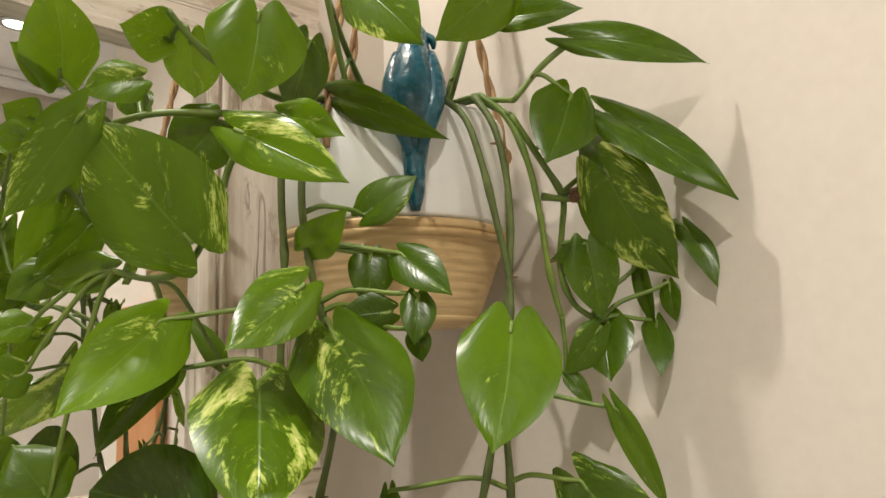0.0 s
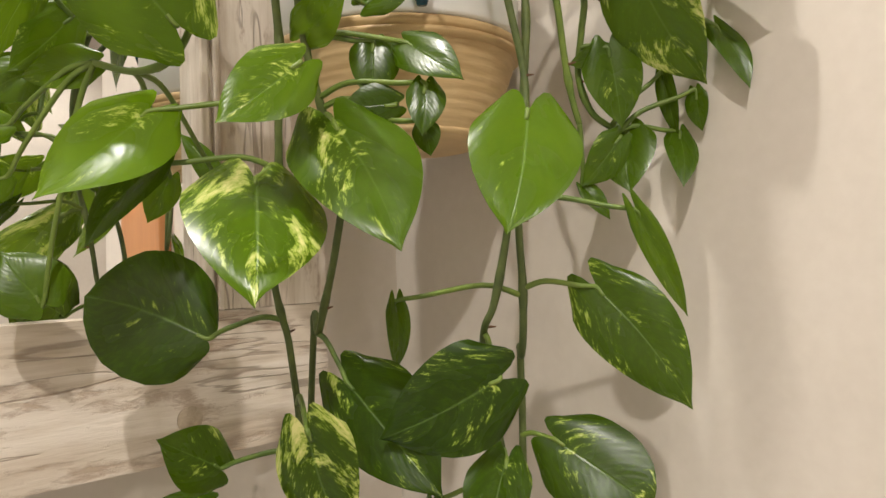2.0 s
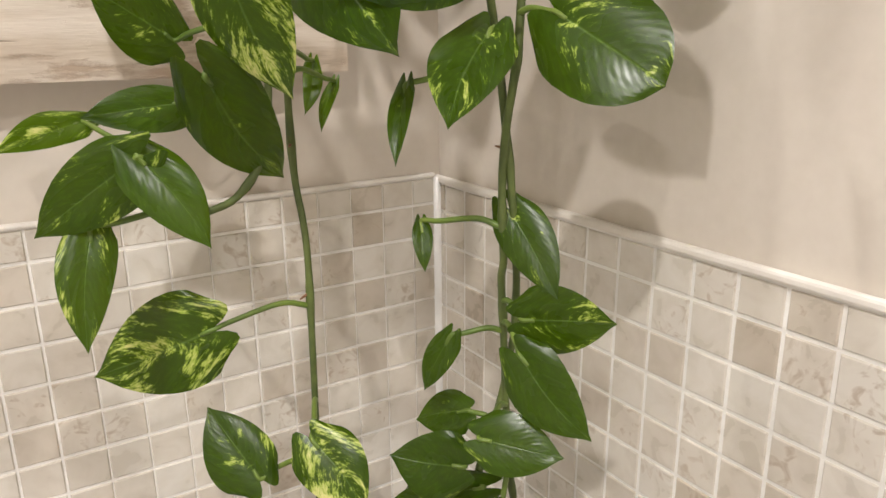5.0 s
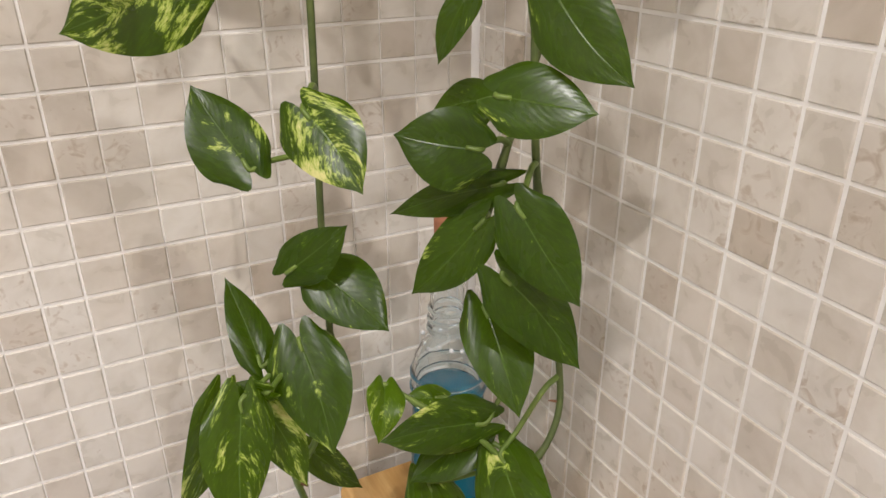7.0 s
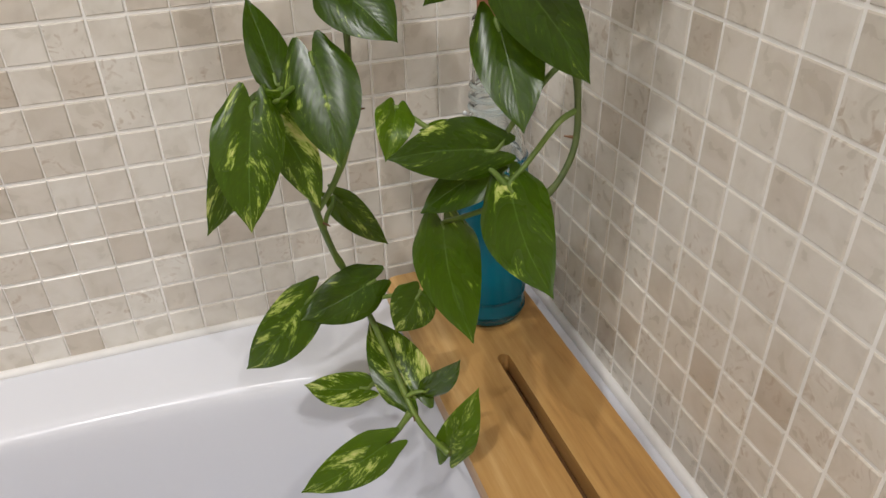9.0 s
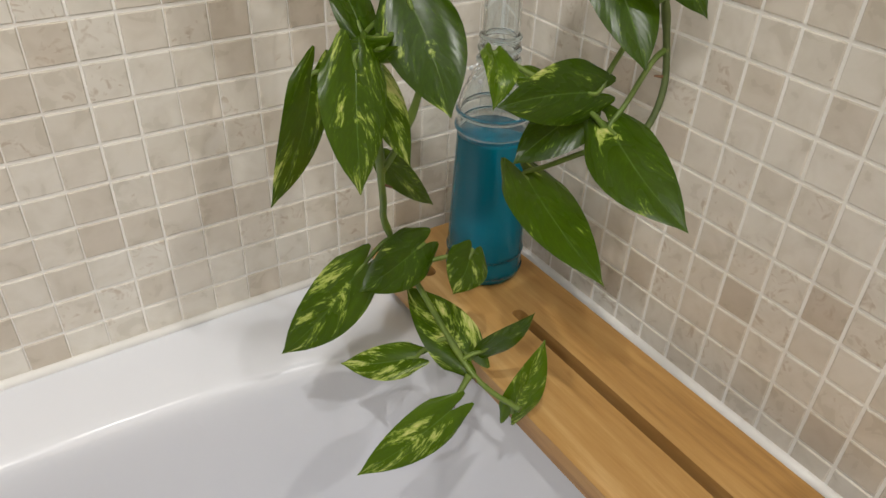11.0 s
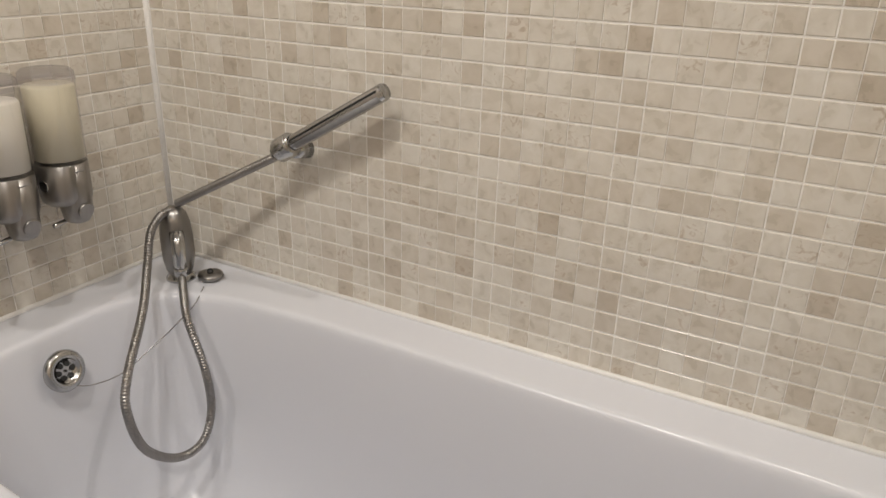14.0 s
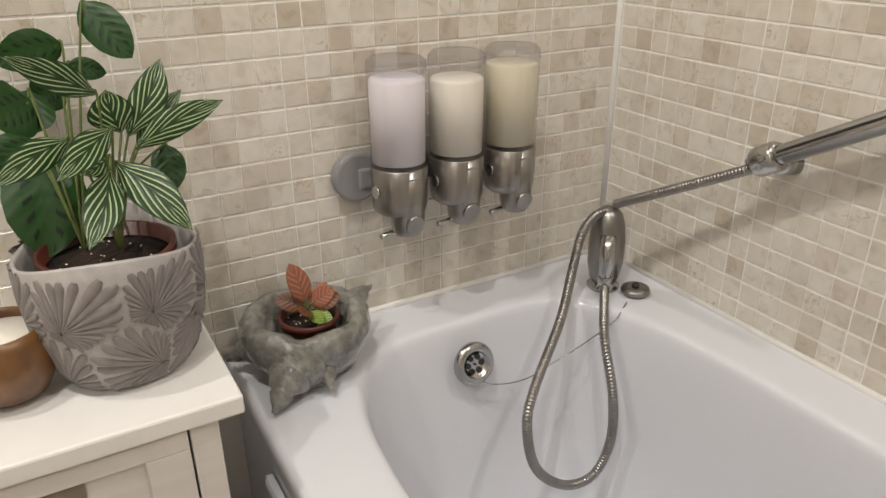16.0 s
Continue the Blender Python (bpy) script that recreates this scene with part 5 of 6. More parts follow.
leaf((-0.272, -0.112, 1.254), (-0.335, -0.119, 1.249), (0.04, -0.76, 0.65), 0.039, 0.05, 0.10, 0.00, 0.12, (-0.245, -0.201, 1.257))
leaf((-0.335, -0.120, 1.246), (-0.384, -0.158, 1.237), (0.34, -0.60, 0.73), 0.026, 0.10, 0.20, 0.62, 0.41, (-0.291, -0.211, 1.200))
leaf((-0.292, -0.253, 1.277), (-0.234, -0.194, 1.211), (0.10, -0.78, -0.61), 0.045, 0.05, 0.10, 0.19, 0.17, (-0.243, -0.199, 1.278))
leaf((-0.324, -0.228, 1.237), (-0.374, -0.200, 1.196), (-0.40, -0.91, -0.11), 0.039, 0.05, 0.10, 0.50, 0.20, (-0.291, -0.211, 1.200))
leaf((-0.323, -0.228, 1.238), (-0.296, -0.248, 1.190), (-0.06, -0.93, 0.36), 0.034, 0.05, 0.12, 0.06, 0.29, (-0.291, -0.211, 1.200))
leaf((-0.156, -0.299, 1.297), (-0.201, -0.328, 1.253), (-0.34, -0.58, 0.74), 0.042, 0.05, 0.10, 0.38, 0.14, (-0.137, -0.279, 1.296))
leaf((-0.185, -0.260, 1.268), (-0.207, -0.284, 1.230), (-0.68, -0.37, 0.64), 0.015, 0.15, 0.30, 0.00, 0.17, (-0.136, -0.281, 1.276))
leaf((-0.122, -0.313, 1.306), (-0.102, -0.371, 1.271), (-0.77, -0.50, 0.40), 0.063, 0.05, 0.08, 0.38, 0.17, (-0.128, -0.288, 1.307), ROUND)
leaf((-0.181, -0.120, 1.277), (-0.194, -0.133, 1.243), (-0.02, -0.93, 0.37), 0.015, 0.10, 0.20, 0.38, 0.58, (-0.216, -0.164, 1.282))
leaf((-0.169, -0.129, 1.263), (-0.186, -0.140, 1.231), (-0.60, -0.61, 0.52), 0.011, 0.10, 0.20, 0.38, 0.58, (-0.217, -0.163, 1.272))
leaf((-0.134, -0.290, 1.197), (-0.129, -0.329, 1.152), (-0.73, -0.55, 0.41), 0.032, 0.05, 0.10, 0.25, 0.17, (-0.139, -0.289, 1.197))
leaf((-0.171, -0.251, 1.186), (-0.177, -0.265, 1.160), (-0.20, -0.85, 0.49), 0.013, 0.10, 0.20, 0.00, 0.17, (-0.139, -0.290, 1.187))
leaf((-0.161, -0.267, 1.115), (-0.175, -0.256, 1.077), (-0.84, -0.51, 0.18), 0.020, 0.10, 0.15, 0.06, 0.20, (-0.132, -0.283, 1.118))
leaf((-0.138, -0.311, 1.136), (-0.106, -0.353, 1.140), (-0.80, -0.60, -0.02), 0.044, 0.05, 0.10, 0.38, 0.17, (-0.133, -0.284, 1.139))
leaf((-0.347, -0.207, 1.198), (-0.359, -0.229, 1.139), (0.08, -0.94, 0.32), 0.030, 0.05, 0.10, 0.38, 0.23, (-0.291, -0.211, 1.200))
leaf((-0.287, -0.186, 1.120), (-0.352, -0.151, 1.092), (-0.54, -0.81, 0.22), 0.063, 0.04, 0.08, 0.88, 0.14, (-0.219, -0.184, 1.122))
leaf((-0.151, -0.325, 1.121), (-0.134, -0.366, 1.082), (-0.80, -0.56, 0.22), 0.039, 0.05, 0.10, 0.12, 0.17, (-0.132, -0.283, 1.124))
leaf((-0.269, -0.201, 1.018), (-0.290, -0.171, 1.062), (-0.13, -0.85, 0.51), 0.044, 0.05, 0.10, 0.25, 0.12, (-0.225, -0.194, 1.013))
leaf((-0.245, -0.241, 1.057), (-0.229, -0.278, 1.020), (-0.52, -0.70, 0.49), 0.043, 0.05, 0.10, 0.88, 0.17, (-0.222, -0.190, 1.056))
leaf((-0.145, -0.260, 1.056), (-0.169, -0.235, 1.045), (-0.70, -0.43, 0.56), 0.032, 0.05, 0.10, 0.06, 0.20, (-0.133, -0.275, 1.052))
leaf((-0.169, -0.291, 1.039), (-0.205, -0.264, 1.045), (-0.53, -0.79, 0.31), 0.045, 0.05, 0.08, 0.19, 0.14, (-0.140, -0.276, 1.034))
leaf((-0.173, -0.318, 1.073), (-0.143, -0.355, 1.069), (-0.66, -0.57, 0.49), 0.037, 0.05, 0.10, 0.19, 0.20, (-0.133, -0.288, 1.070))
leaf((-0.152, -0.289, 1.016), (-0.197, -0.236, 0.988), (-0.70, -0.24, 0.67), 0.028, 0.05, 0.10, 0.06, 0.12, (-0.147, -0.276, 1.014))
leaf((-0.166, -0.292, 0.997), (-0.197, -0.264, 0.947), (-0.85, -0.44, 0.29), 0.036, 0.05, 0.10, 0.00, 0.20, (-0.153, -0.277, 0.994))
leaf((-0.158, -0.316, 1.012), (-0.141, -0.351, 0.967), (-0.65, -0.70, 0.29), 0.040, 0.05, 0.10, 0.06, 0.14, (-0.130, -0.289, 1.025))
leaf((-0.163, -0.312, 0.972), (-0.125, -0.337, 0.915), (-0.19, -0.94, 0.29), 0.040, 0.05, 0.10, 0.12, 0.14, (-0.119, -0.282, 0.984))
leaf((-0.260, -0.235, 0.964), (-0.230, -0.254, 0.994), (-0.61, -0.78, 0.13), 0.030, 0.05, 0.10, 0.12, 0.14, (-0.229, -0.203, 0.958))
leaf((-0.242, -0.233, 0.958), (-0.214, -0.271, 0.930), (-0.24, -0.68, 0.69), 0.043, 0.05, 0.10, 0.19, 0.14, (-0.229, -0.203, 0.958))
leaf((-0.161, -0.290, 0.941), (-0.161, -0.331, 0.890), (-0.29, -0.75, 0.59), 0.041, 0.05, 0.10, 0.19, 0.20, (-0.112, -0.285, 0.944))
leaf((-0.280, -0.222, 0.899), (-0.288, -0.185, 0.944), (0.16, -0.75, 0.64), 0.028, 0.05, 0.15, 0.00, 0.12, (-0.232, -0.214, 0.901))
leaf((-0.259, -0.239, 0.918), (-0.256, -0.281, 0.863), (-0.38, -0.74, 0.55), 0.048, 0.05, 0.10, 0.50, 0.17, (-0.232, -0.214, 0.901))
leaf((-0.299, -0.250, 0.895), (-0.313, -0.281, 0.830), (0.15, -0.91, 0.40), 0.044, 0.08, 0.12, 0.75, 0.26, (-0.232, -0.214, 0.901))
leaf((-0.306, -0.206, 0.871), (-0.341, -0.212, 0.793), (0.18, -0.98, 0.00), 0.034, 0.08, 0.12, 0.62, 0.20, (-0.233, -0.215, 0.865))
leaf((-0.287, -0.234, 0.884), (-0.267, -0.257, 0.824), (0.22, -0.88, 0.41), 0.033, 0.08, 0.12, 0.88, 0.26, (-0.231, -0.214, 0.892))
leaf((-0.284, -0.252, 0.899), (-0.301, -0.205, 0.873), (-0.80, -0.49, -0.35), 0.019, 0.10, 0.10, 0.25, 0.41, (-0.232, -0.214, 0.901))
leaf((-0.166, -0.301, 0.868), (-0.229, -0.287, 0.866), (-0.22, -0.96, 0.16), 0.040, 0.05, 0.12, 0.38, 0.17, (-0.111, -0.292, 0.915))
leaf((-0.216, -0.264, 0.887), (-0.229, -0.287, 0.866), (0.10, -0.71, 0.69), 0.025, 0.40, 0.40, 0.62, 0.58, (-0.150, -0.316, 0.830))
leaf((-0.164, -0.289, 0.850), (-0.208, -0.281, 0.822), (-0.54, -0.39, 0.75), 0.036, 0.05, 0.10, 0.12, 0.12, (-0.144, -0.316, 0.833))
leaf((-0.175, -0.264, 0.865), (-0.199, -0.255, 0.868), (-0.11, -0.53, 0.84), 0.021, 0.10, 0.10, 0.38, 0.46, (-0.141, -0.316, 0.836))
leaf((-0.190, -0.273, 0.805), (-0.206, -0.371, 0.785), (-0.09, -0.18, 0.98), 0.044, 0.08, 0.10, 0.25, 0.26, (-0.147, -0.316, 0.831))
leaf((-0.159, -0.311, 0.847), (-0.166, -0.387, 0.817), (-0.48, -0.29, 0.83), 0.045, 0.06, 0.10, 0.19, 0.23, (-0.112, -0.301, 0.885))
leaf((-0.245, -0.180, 0.788), (-0.210, -0.196, 0.748), (0.28, -0.79, 0.55), 0.027, 0.05, 0.15, 0.38, 0.20, (-0.261, -0.209, 0.780))
leaf((-0.228, -0.209, 0.725), (-0.289, -0.224, 0.714), (0.11, -0.84, 0.53), 0.042, 0.05, 0.10, 0.19, 0.17, (-0.241, -0.198, 0.717))
leaf((-0.278, -0.203, 0.717), (-0.338, -0.181, 0.643), (-0.67, -0.65, 0.35), 0.044, 0.10, 0.15, 0.62, 0.29, (-0.246, -0.196, 0.730))
leaf((-0.197, -0.230, 0.720), (-0.221, -0.243, 0.697), (-0.01, -0.88, 0.48), 0.038, 0.10, 0.15, 0.62, 0.29, (-0.236, -0.207, 0.701))
leaf((-0.212, -0.256, 0.640), (-0.230, -0.189, 0.676), (-0.08, -0.49, 0.87), 0.047, 0.05, 0.12, 0.75, 0.23, (-0.219, -0.258, 0.643))
leaf((-0.204, -0.263, 0.649), (-0.188, -0.298, 0.705), (-0.66, -0.71, -0.25), 0.021, 0.05, 0.15, 0.38, 0.29, (-0.219, -0.258, 0.643))
leaf((-0.245, -0.227, 0.633), (-0.293, -0.191, 0.621), (-0.45, -0.33, 0.83), 0.031, 0.05, 0.12, 0.88, 0.35, (-0.222, -0.242, 0.654))
leaf((-0.244, -0.278, 0.618), (-0.314, -0.256, 0.564), (-0.51, -0.79, 0.33), 0.038, 0.05, 0.12, 0.75, 0.49, (-0.242, -0.275, 0.616))
leaf((-0.196, -0.296, 0.608), (-0.174, -0.300, 0.672), (-0.37, -0.92, 0.07), 0.032, 0.20, 0.20, 0.62, 0.58, (-0.206, -0.301, 0.628))
dry_node((-0.0654, -0.3173, 1.6125), 0.0085)
vine([(-0.1551, -0.1680, 1.6800), (-0.2090, -0.1850, 1.6920)])
vine([(-0.1551, -0.1681, 1.6800), (-0.1885, -0.1786, 1.6940), (-0.2104, -0.1855, 1.6965), (-0.2530, -0.1990, 1.6720)])
vine([(-0.1288, -0.1942, 1.6800), (-0.1460, -0.2500, 1.6940)])
vine([(-0.1205, -0.1958, 1.6800), (-0.1236, -0.2307, 1.6940), (-0.1270, -0.2690, 1.6930)])
vine([(-0.1170, -0.1960, 1.6800), (-0.1170, -0.2310, 1.6940), (-0.1170, -0.2660, 1.6970)])
vine([(-0.1152, -0.1960, 1.6800), (-0.1137, -0.2309, 1.6940), (-0.1127, -0.2539, 1.6965), (-0.1110, -0.2920, 1.6750)])
vine([(-0.1541, -0.1709, 1.6800), (-0.1670, -0.1760, 1.7210)])
vine([(-0.1514, -0.1765, 1.6800), (-0.1815, -0.1944, 1.6940), (-0.2012, -0.2061, 1.6965), (-0.2380, -0.2280, 1.7620)])
vine([(-0.1559, -0.1655, 1.6800), (-0.1898, -0.1738, 1.6940), (-0.2150, -0.1800, 1.6900)])
vine([(-0.1553, -0.1676, 1.6800), (-0.1888, -0.1778, 1.6940), (-0.2190, -0.1870, 1.6820)])
vine([(-0.1558, -0.1656, 1.6800), (-0.1898, -0.1741, 1.6940), (-0.2121, -0.1796, 1.6965), (-0.2500, -0.1890, 1.6730)])
vine([(-0.1189, -0.1960, 1.6800), (-0.1206, -0.2309, 1.6940), (-0.1220, -0.2600, 1.7490)])
vine([(-0.1270, -0.1947, 1.6800), (-0.1357, -0.2286, 1.6940), (-0.1420, -0.2530, 1.6920)])
vine([(-0.1156, -0.1960, 1.6800), (-0.1143, -0.2310, 1.6940), (-0.1135, -0.2539, 1.6965), (-0.1120, -0.2970, 1.6850)])

# ---- cabinet beside the bath ----
cab = thing("cabinet", (-1.55, -1.02, 0), "white painted wooden drawer cabinet with a finger-pull drawer", "cabinet")
CZ = 0.694
part("top", one_box((-1.694, -1.32, CZ - 0.022), (-1.383, -0.750, CZ), 0.003), WHITE_TOP, cab, "smooth white top board")
part("side_panel", one_box((-1.690, -0.795, 0.0), (-1.405, -0.777, CZ - 0.0225)), WHITE_WOOD, cab)
part("side_panel", one_box((-1.690, -1.295, 0.0), (-1.405, -1.277, CZ - 0.0225)), WHITE_WOOD, cab)
part("leg_post", one_box((-1.408, -0.805, 0.0), (-1.3895, -0.7765, CZ - 0.0225), 0.002), WHITE_WOOD, cab)
part("leg_post", one_box((-1.408, -1.298, 0.0), (-1.3895, -1.270, CZ - 0.0225), 0.002), WHITE_WOOD, cab)
part("back_panel", one_box((-1.694, -1.276, 0.0), (-1.6905, -0.796, CZ - 0.0225)), WHITE_WOOD, cab)
for z1, z0 in ((CZ - 0.025, 0.475), (0.470, 0.255), (0.250, 0.04)):
    drawer = part("drawer", one_box((-1.402, -1.268, z0), (-1.3925, -0.8075, z1)), WHITE_WOOD, cab)
    part("rail", one_box((-1.3922, -1.268, z1 - 0.022), (-1.3885, -0.8075, z1), 0.001), WHITE_WOOD, drawer)
    part("rail", one_box((-1.3922, -1.268, z0), (-1.3885, -0.8075, z0 + 0.045), 0.001), WHITE_WOOD, drawer)
    part("stile", one_box((-1.3922, -0.850, z0 + 0.0455), (-1.3885, -0.8075, z1 - 0.0225), 0.001), WHITE_WOOD, drawer)
    part("stile", one_box((-1.3922, -1.268, z0 + 0.0455), (-1.3885, -1.225, z1 - 0.0225), 0.001), WHITE_WOOD, drawer)
    # solid grey-brown strip: the finger gap's shade is put into its colour
    part("finger_pull", one_box((-1.3924, -1.16, z1 - 0.040), (-1.3902, -0.905, z1 - 0.0228)), noisy("shaded_gap", (0.20, 0.16, 0.12), (0.28, 0.23, 0.18), 30.0, 0.7), drawer, "finger gap, its shade painted grey-brown")

# ---- embossed pot with calathea ----
EX, EY = -1.512, -0.836
pot = thing("plant_pot", (EX, EY, CZ), "grey clay plant pot embossed with leaf shapes", "plant pot")


PROFILE = [(0.0, 0.0), (0.056, 0.0), (0.064, 0.004), (0.075, 0.026), (0.084, 0.060), (0.088, 0.100), (0.0875, 0.140), (0.085, 0.1425), (0.082, 0.140), (0.080, 0.100), (0.062, 0.012), (0.0, 0.010)]
pot_bm = lathe(bmesh.new(), (EX, EY, CZ), PROFILE, 64)
for v in pot_bm.verts:
    if v.co.z > CZ + 0.13:
        a = math.atan2(v.co.y - EY, v.co.x - EX)
        v.co.z += 0.009 * math.sin(2 * a + 1.9)
part("body", pot_bm, POT_RIB, pot, smooth=True)


def on_pot(a, h):
    r = float(np.interp(h, [0.004, 0.026, 0.060, 0.100, 0.140], [0.064, 0.075, 0.084, 0.088, 0.0875])) + 0.0001
    return Vector((EX + r * math.cos(a), EY + r * math.sin(a), CZ + h))


emb = random.Random(11)
GIRTH = 2 * math.pi * 0.084
feet = [((gx + 0.5 * gz + emb.uniform(-0.14, 0.14)) * GIRTH / 7, 0.036 + gz * 0.070 + emb.uniform(-0.010, 0.010)) for gx in range(7) for gz in range(2)]


def nearest_foot(x, h):
    return min(range(len(feet)), key=lambda n: ((x - feet[n][0] + GIRTH / 2) % GIRTH - GIRTH / 2) ** 2 + (h - feet[n][1]) ** 2)


def petal(bm, line, wide, proud):
    """A flat raised lobe along a line on the pot's wall, rounded across."""
    rows, n = [], len(line)
    for i, q in enumerate(line):
        out = Vector((q.x - EX, q.y - EY, 0.25 * 0.084)).normalized()
        ahead = (line[min(i + 1, n - 1)] - line[max(i - 1, 0)]).normalized()
        side = out.cross(ahead).normalized()
        w = wide(i / (n - 1))
        rows.append([bm.verts.new(q + side * w * a + out * (proud * b - 0.0006)) for a, b in ((-1, 0), (-0.72, 0.75), (0, 1), (0.72, 0.75), (1, 0))])
    for a, b in zip(rows, rows[1:]):
        for k in range(4):
            bm.faces.new((a[k], a[k + 1], b[k + 1], b[k]))


for n, (cx, ch) in enumerate(feet):
    # lobes fan out from a foot and end where the next leaf begins; the pale ground shows between them
    fan, face = bmesh.new(), emb.uniform(0, 2 * math.pi)
    x0, h0 = cx - 0.030 * math.cos(face), ch - 0.026 * math.sin(face)
    for k in range(-15, 16):
        d = face + k * 0.20 + emb.uniform(-0.03, 0.03)
        pts, first = [], 1
        for s in range(1, 52):
            r = 0.0018 * s
            dd = d + 0.03 * k * r / 0.07
            x, h = x0 + r * math.cos(dd), h0 + r * math.sin(dd)
            if 0.004 < h < 0.1385 and nearest_foot(x, h) == n:
                first = s if not pts else first
                pts.append(on_pot(x / 0.084, h))
            elif pts:
                break
        pts = pts[:-1]
        if len(pts) > 4:
            count = len(pts)
            petal(fan, pts, lambda u: min(0.0082, 0.094 * 0.0018 * (first + 1.5 + u * count)) * min(1.0, 0.15 + 7.0 * (1 - u)) ** 0.5, 0.0024)
    if fan.verts:
        part("leaf_relief", fan, POT_GREY, pot, "raised grey leaf relief", True)
inner_pot = lathe(bmesh.new(), (EX, EY, CZ), [(0.055, 0.02), (0.062, 0.122), (0.0665, 0.126), (0.0665, 0.134), (0.062, 0.134), (0.060, 0.118), (0.0, 0.116)], 40)
part("nursery_pot", inner_pot, TERRACOTTA, pot, "brown plastic inner pot", True)
part("soil", lathe(bmesh.new(), (EX, EY, CZ), [(0.0605, 0.119), (0.03, 0.124), (0.0, 0.123)], 30), SOIL, pot, smooth=True)



def perlite(owner, at, spread, count, seed):
    """Pale crumbs scattered over potting soil."""
    rnd, bm = random.Random(seed), bmesh.new()
    for _ in range(count):
        a, r = rnd.uniform(0, 2 * math.pi), spread * math.sqrt(rnd.random())
        s = rnd.uniform(0.0007, 0.0015)
        made = bmesh.ops.create_icosphere(bm, subdivisions=1, radius=s)["verts"]
        for v in made:
            v.co = Vector((at[0] + r * math.cos(a), at[1] + r * math.sin(a), at[2])) + Vector((v.co.x, v.co.y * rnd.uniform(0.7, 1.3), v.co.z * 0.7))
    crumbs = part("perlite", bm, WAX, owner, "pale perlite crumbs")
    crumbs["kind"] = "stuff"


perlite(pot, (EX, EY, CZ + 0.1235), 0.052, 30, 21)
calathea = thing("calathea_plant", (EX, EY, CZ + 0.12), "calathea with dark green leaves striped in white", "houseplant")
maranta = thing("prayer_plant", (EX - 0.03, EY - 0.06, CZ + 0.12), "prayer plant with oval green leaves and dark blotches", "houseplant")


def pot_leaf(owner, base, tip, normal, width, curl, shape, material, root, seed):
    part("leaf", blade(base, tip, normal, width, curl, 0.12, shape, seed, 0.02, 8, 14), material, owner, smooth=True)
    b, r = Vector(base), Vector(root)
    axis = (Vector(tip) - b).normalized()
    path = rounded_path([r, r.lerp(b, 0.55) + Vector((0, 0, 0.012)), b, b + axis * 0.008], 6)
    part("leaf_stalk", tube(bmesh.new(), path, 0.0013, 7), OLD_STEM, owner, smooth=True)


pot_leaf(calathea, (-1.526, -0.812, 0.908), (-1.457, -0.761, 0.849), (0.94, -0.12, 0.32), 0.041, 0.10, LANCE, CALATHEA, (-1.498, -0.825, 0.826), 1)
pot_leaf(calathea, (-1.515, -0.819, 0.904), (-1.446, -0.854, 0.854), (0.94, -0.05, 0.32), 0.038, 0.10, LANCE, CALATHEA, (-1.498, -0.825, 0.826), 2)
pot_leaf(calathea, (-1.534, -0.808, 0.940), (-1.468, -0.866, 0.915), (0.96, -0.05, 0.26), 0.031, 0.10, LANCE, CALATHEA, (-1.498, -0.825, 0.826), 3)
pot_leaf(calathea, (-1.561, -0.798, 0.927), (-1.561, -0.805, 0.972), (0.97, -0.09, 0.21), 0.046, 0.10, LANCE, CALATHEA, (-1.498, -0.825, 0.826), 4)
pot_leaf(calathea, (-1.569, -0.791, 0.921), (-1.597, -0.742, 0.992), (0.97, -0.13, 0.20), 0.038, 0.10, LANCE, CALATHEA, (-1.498, -0.825, 0.826), 5)
pot_leaf(calathea, (-1.574, -0.784, 0.903), (-1.599, -0.725, 0.957), (0.96, -0.14, 0.23), 0.028, 0.10, LANCE, CALATHEA, (-1.498, -0.825, 0.826), 6)
pot_leaf(calathea, (-1.546, -0.789, 0.913), (-1.539, -0.695, 0.953), (0.96, -0.16, 0.24), 0.031, 0.10, LANCE, CALATHEA, (-1.498, -0.825, 0.826), 7)
pot_leaf(calathea, (-1.541, -0.815, 0.972), (-1.491, -0.886, 1.022), (0.99, -0.03, 0.17), 0.030, 0.10, LANCE, CALATHEA, (-1.498, -0.825, 0.826), 8)
pot_leaf(calathea, (-1.525, -0.847, 0.937), (-1.468, -0.916, 0.918), (0.97, 0.01, 0.26), 0.031, 0.10, LANCE, CALATHEA, (-1.498, -0.825, 0.826), 9)
pot_leaf(calathea, (-1.556, -0.813, 0.906), (-1.525, -0.842, 0.899), (0.96, -0.06, 0.27), 0.028, 0.10, LANCE, CALATHEA, (-1.498, -0.825, 0.826), 10)
pot_leaf(maranta, (-1.632, -0.805, 1.049), (-1.602, -0.769, 0.994), (0.99, -0.10, 0.12), 0.044, 0.06, OVAL, PRAYER, (-1.530, -0.856, 0.821), 40)
pot_leaf(maranta, (-1.649, -0.830, 1.006), (-1.629, -0.896, 0.997), (0.99, -0.02, 0.14), 0.043, 0.06, OVAL, PRAYER, (-1.530, -0.856, 0.821), 41)
pot_leaf(maranta, (-1.666, -0.829, 0.982), (-1.652, -0.792, 0.972), (0.98, -0.07, 0.16), 0.025, 0.06, OVAL, PRAYER, (-1.530, -0.856, 0.821), 42)
pot_leaf(maranta, (-1.622, -0.870, 0.956), (-1.589, -0.910, 0.948), (0.98, 0.02, 0.20), 0.063, 0.06, OVAL, PRAYER, (-1.530, -0.856, 0.821), 43)
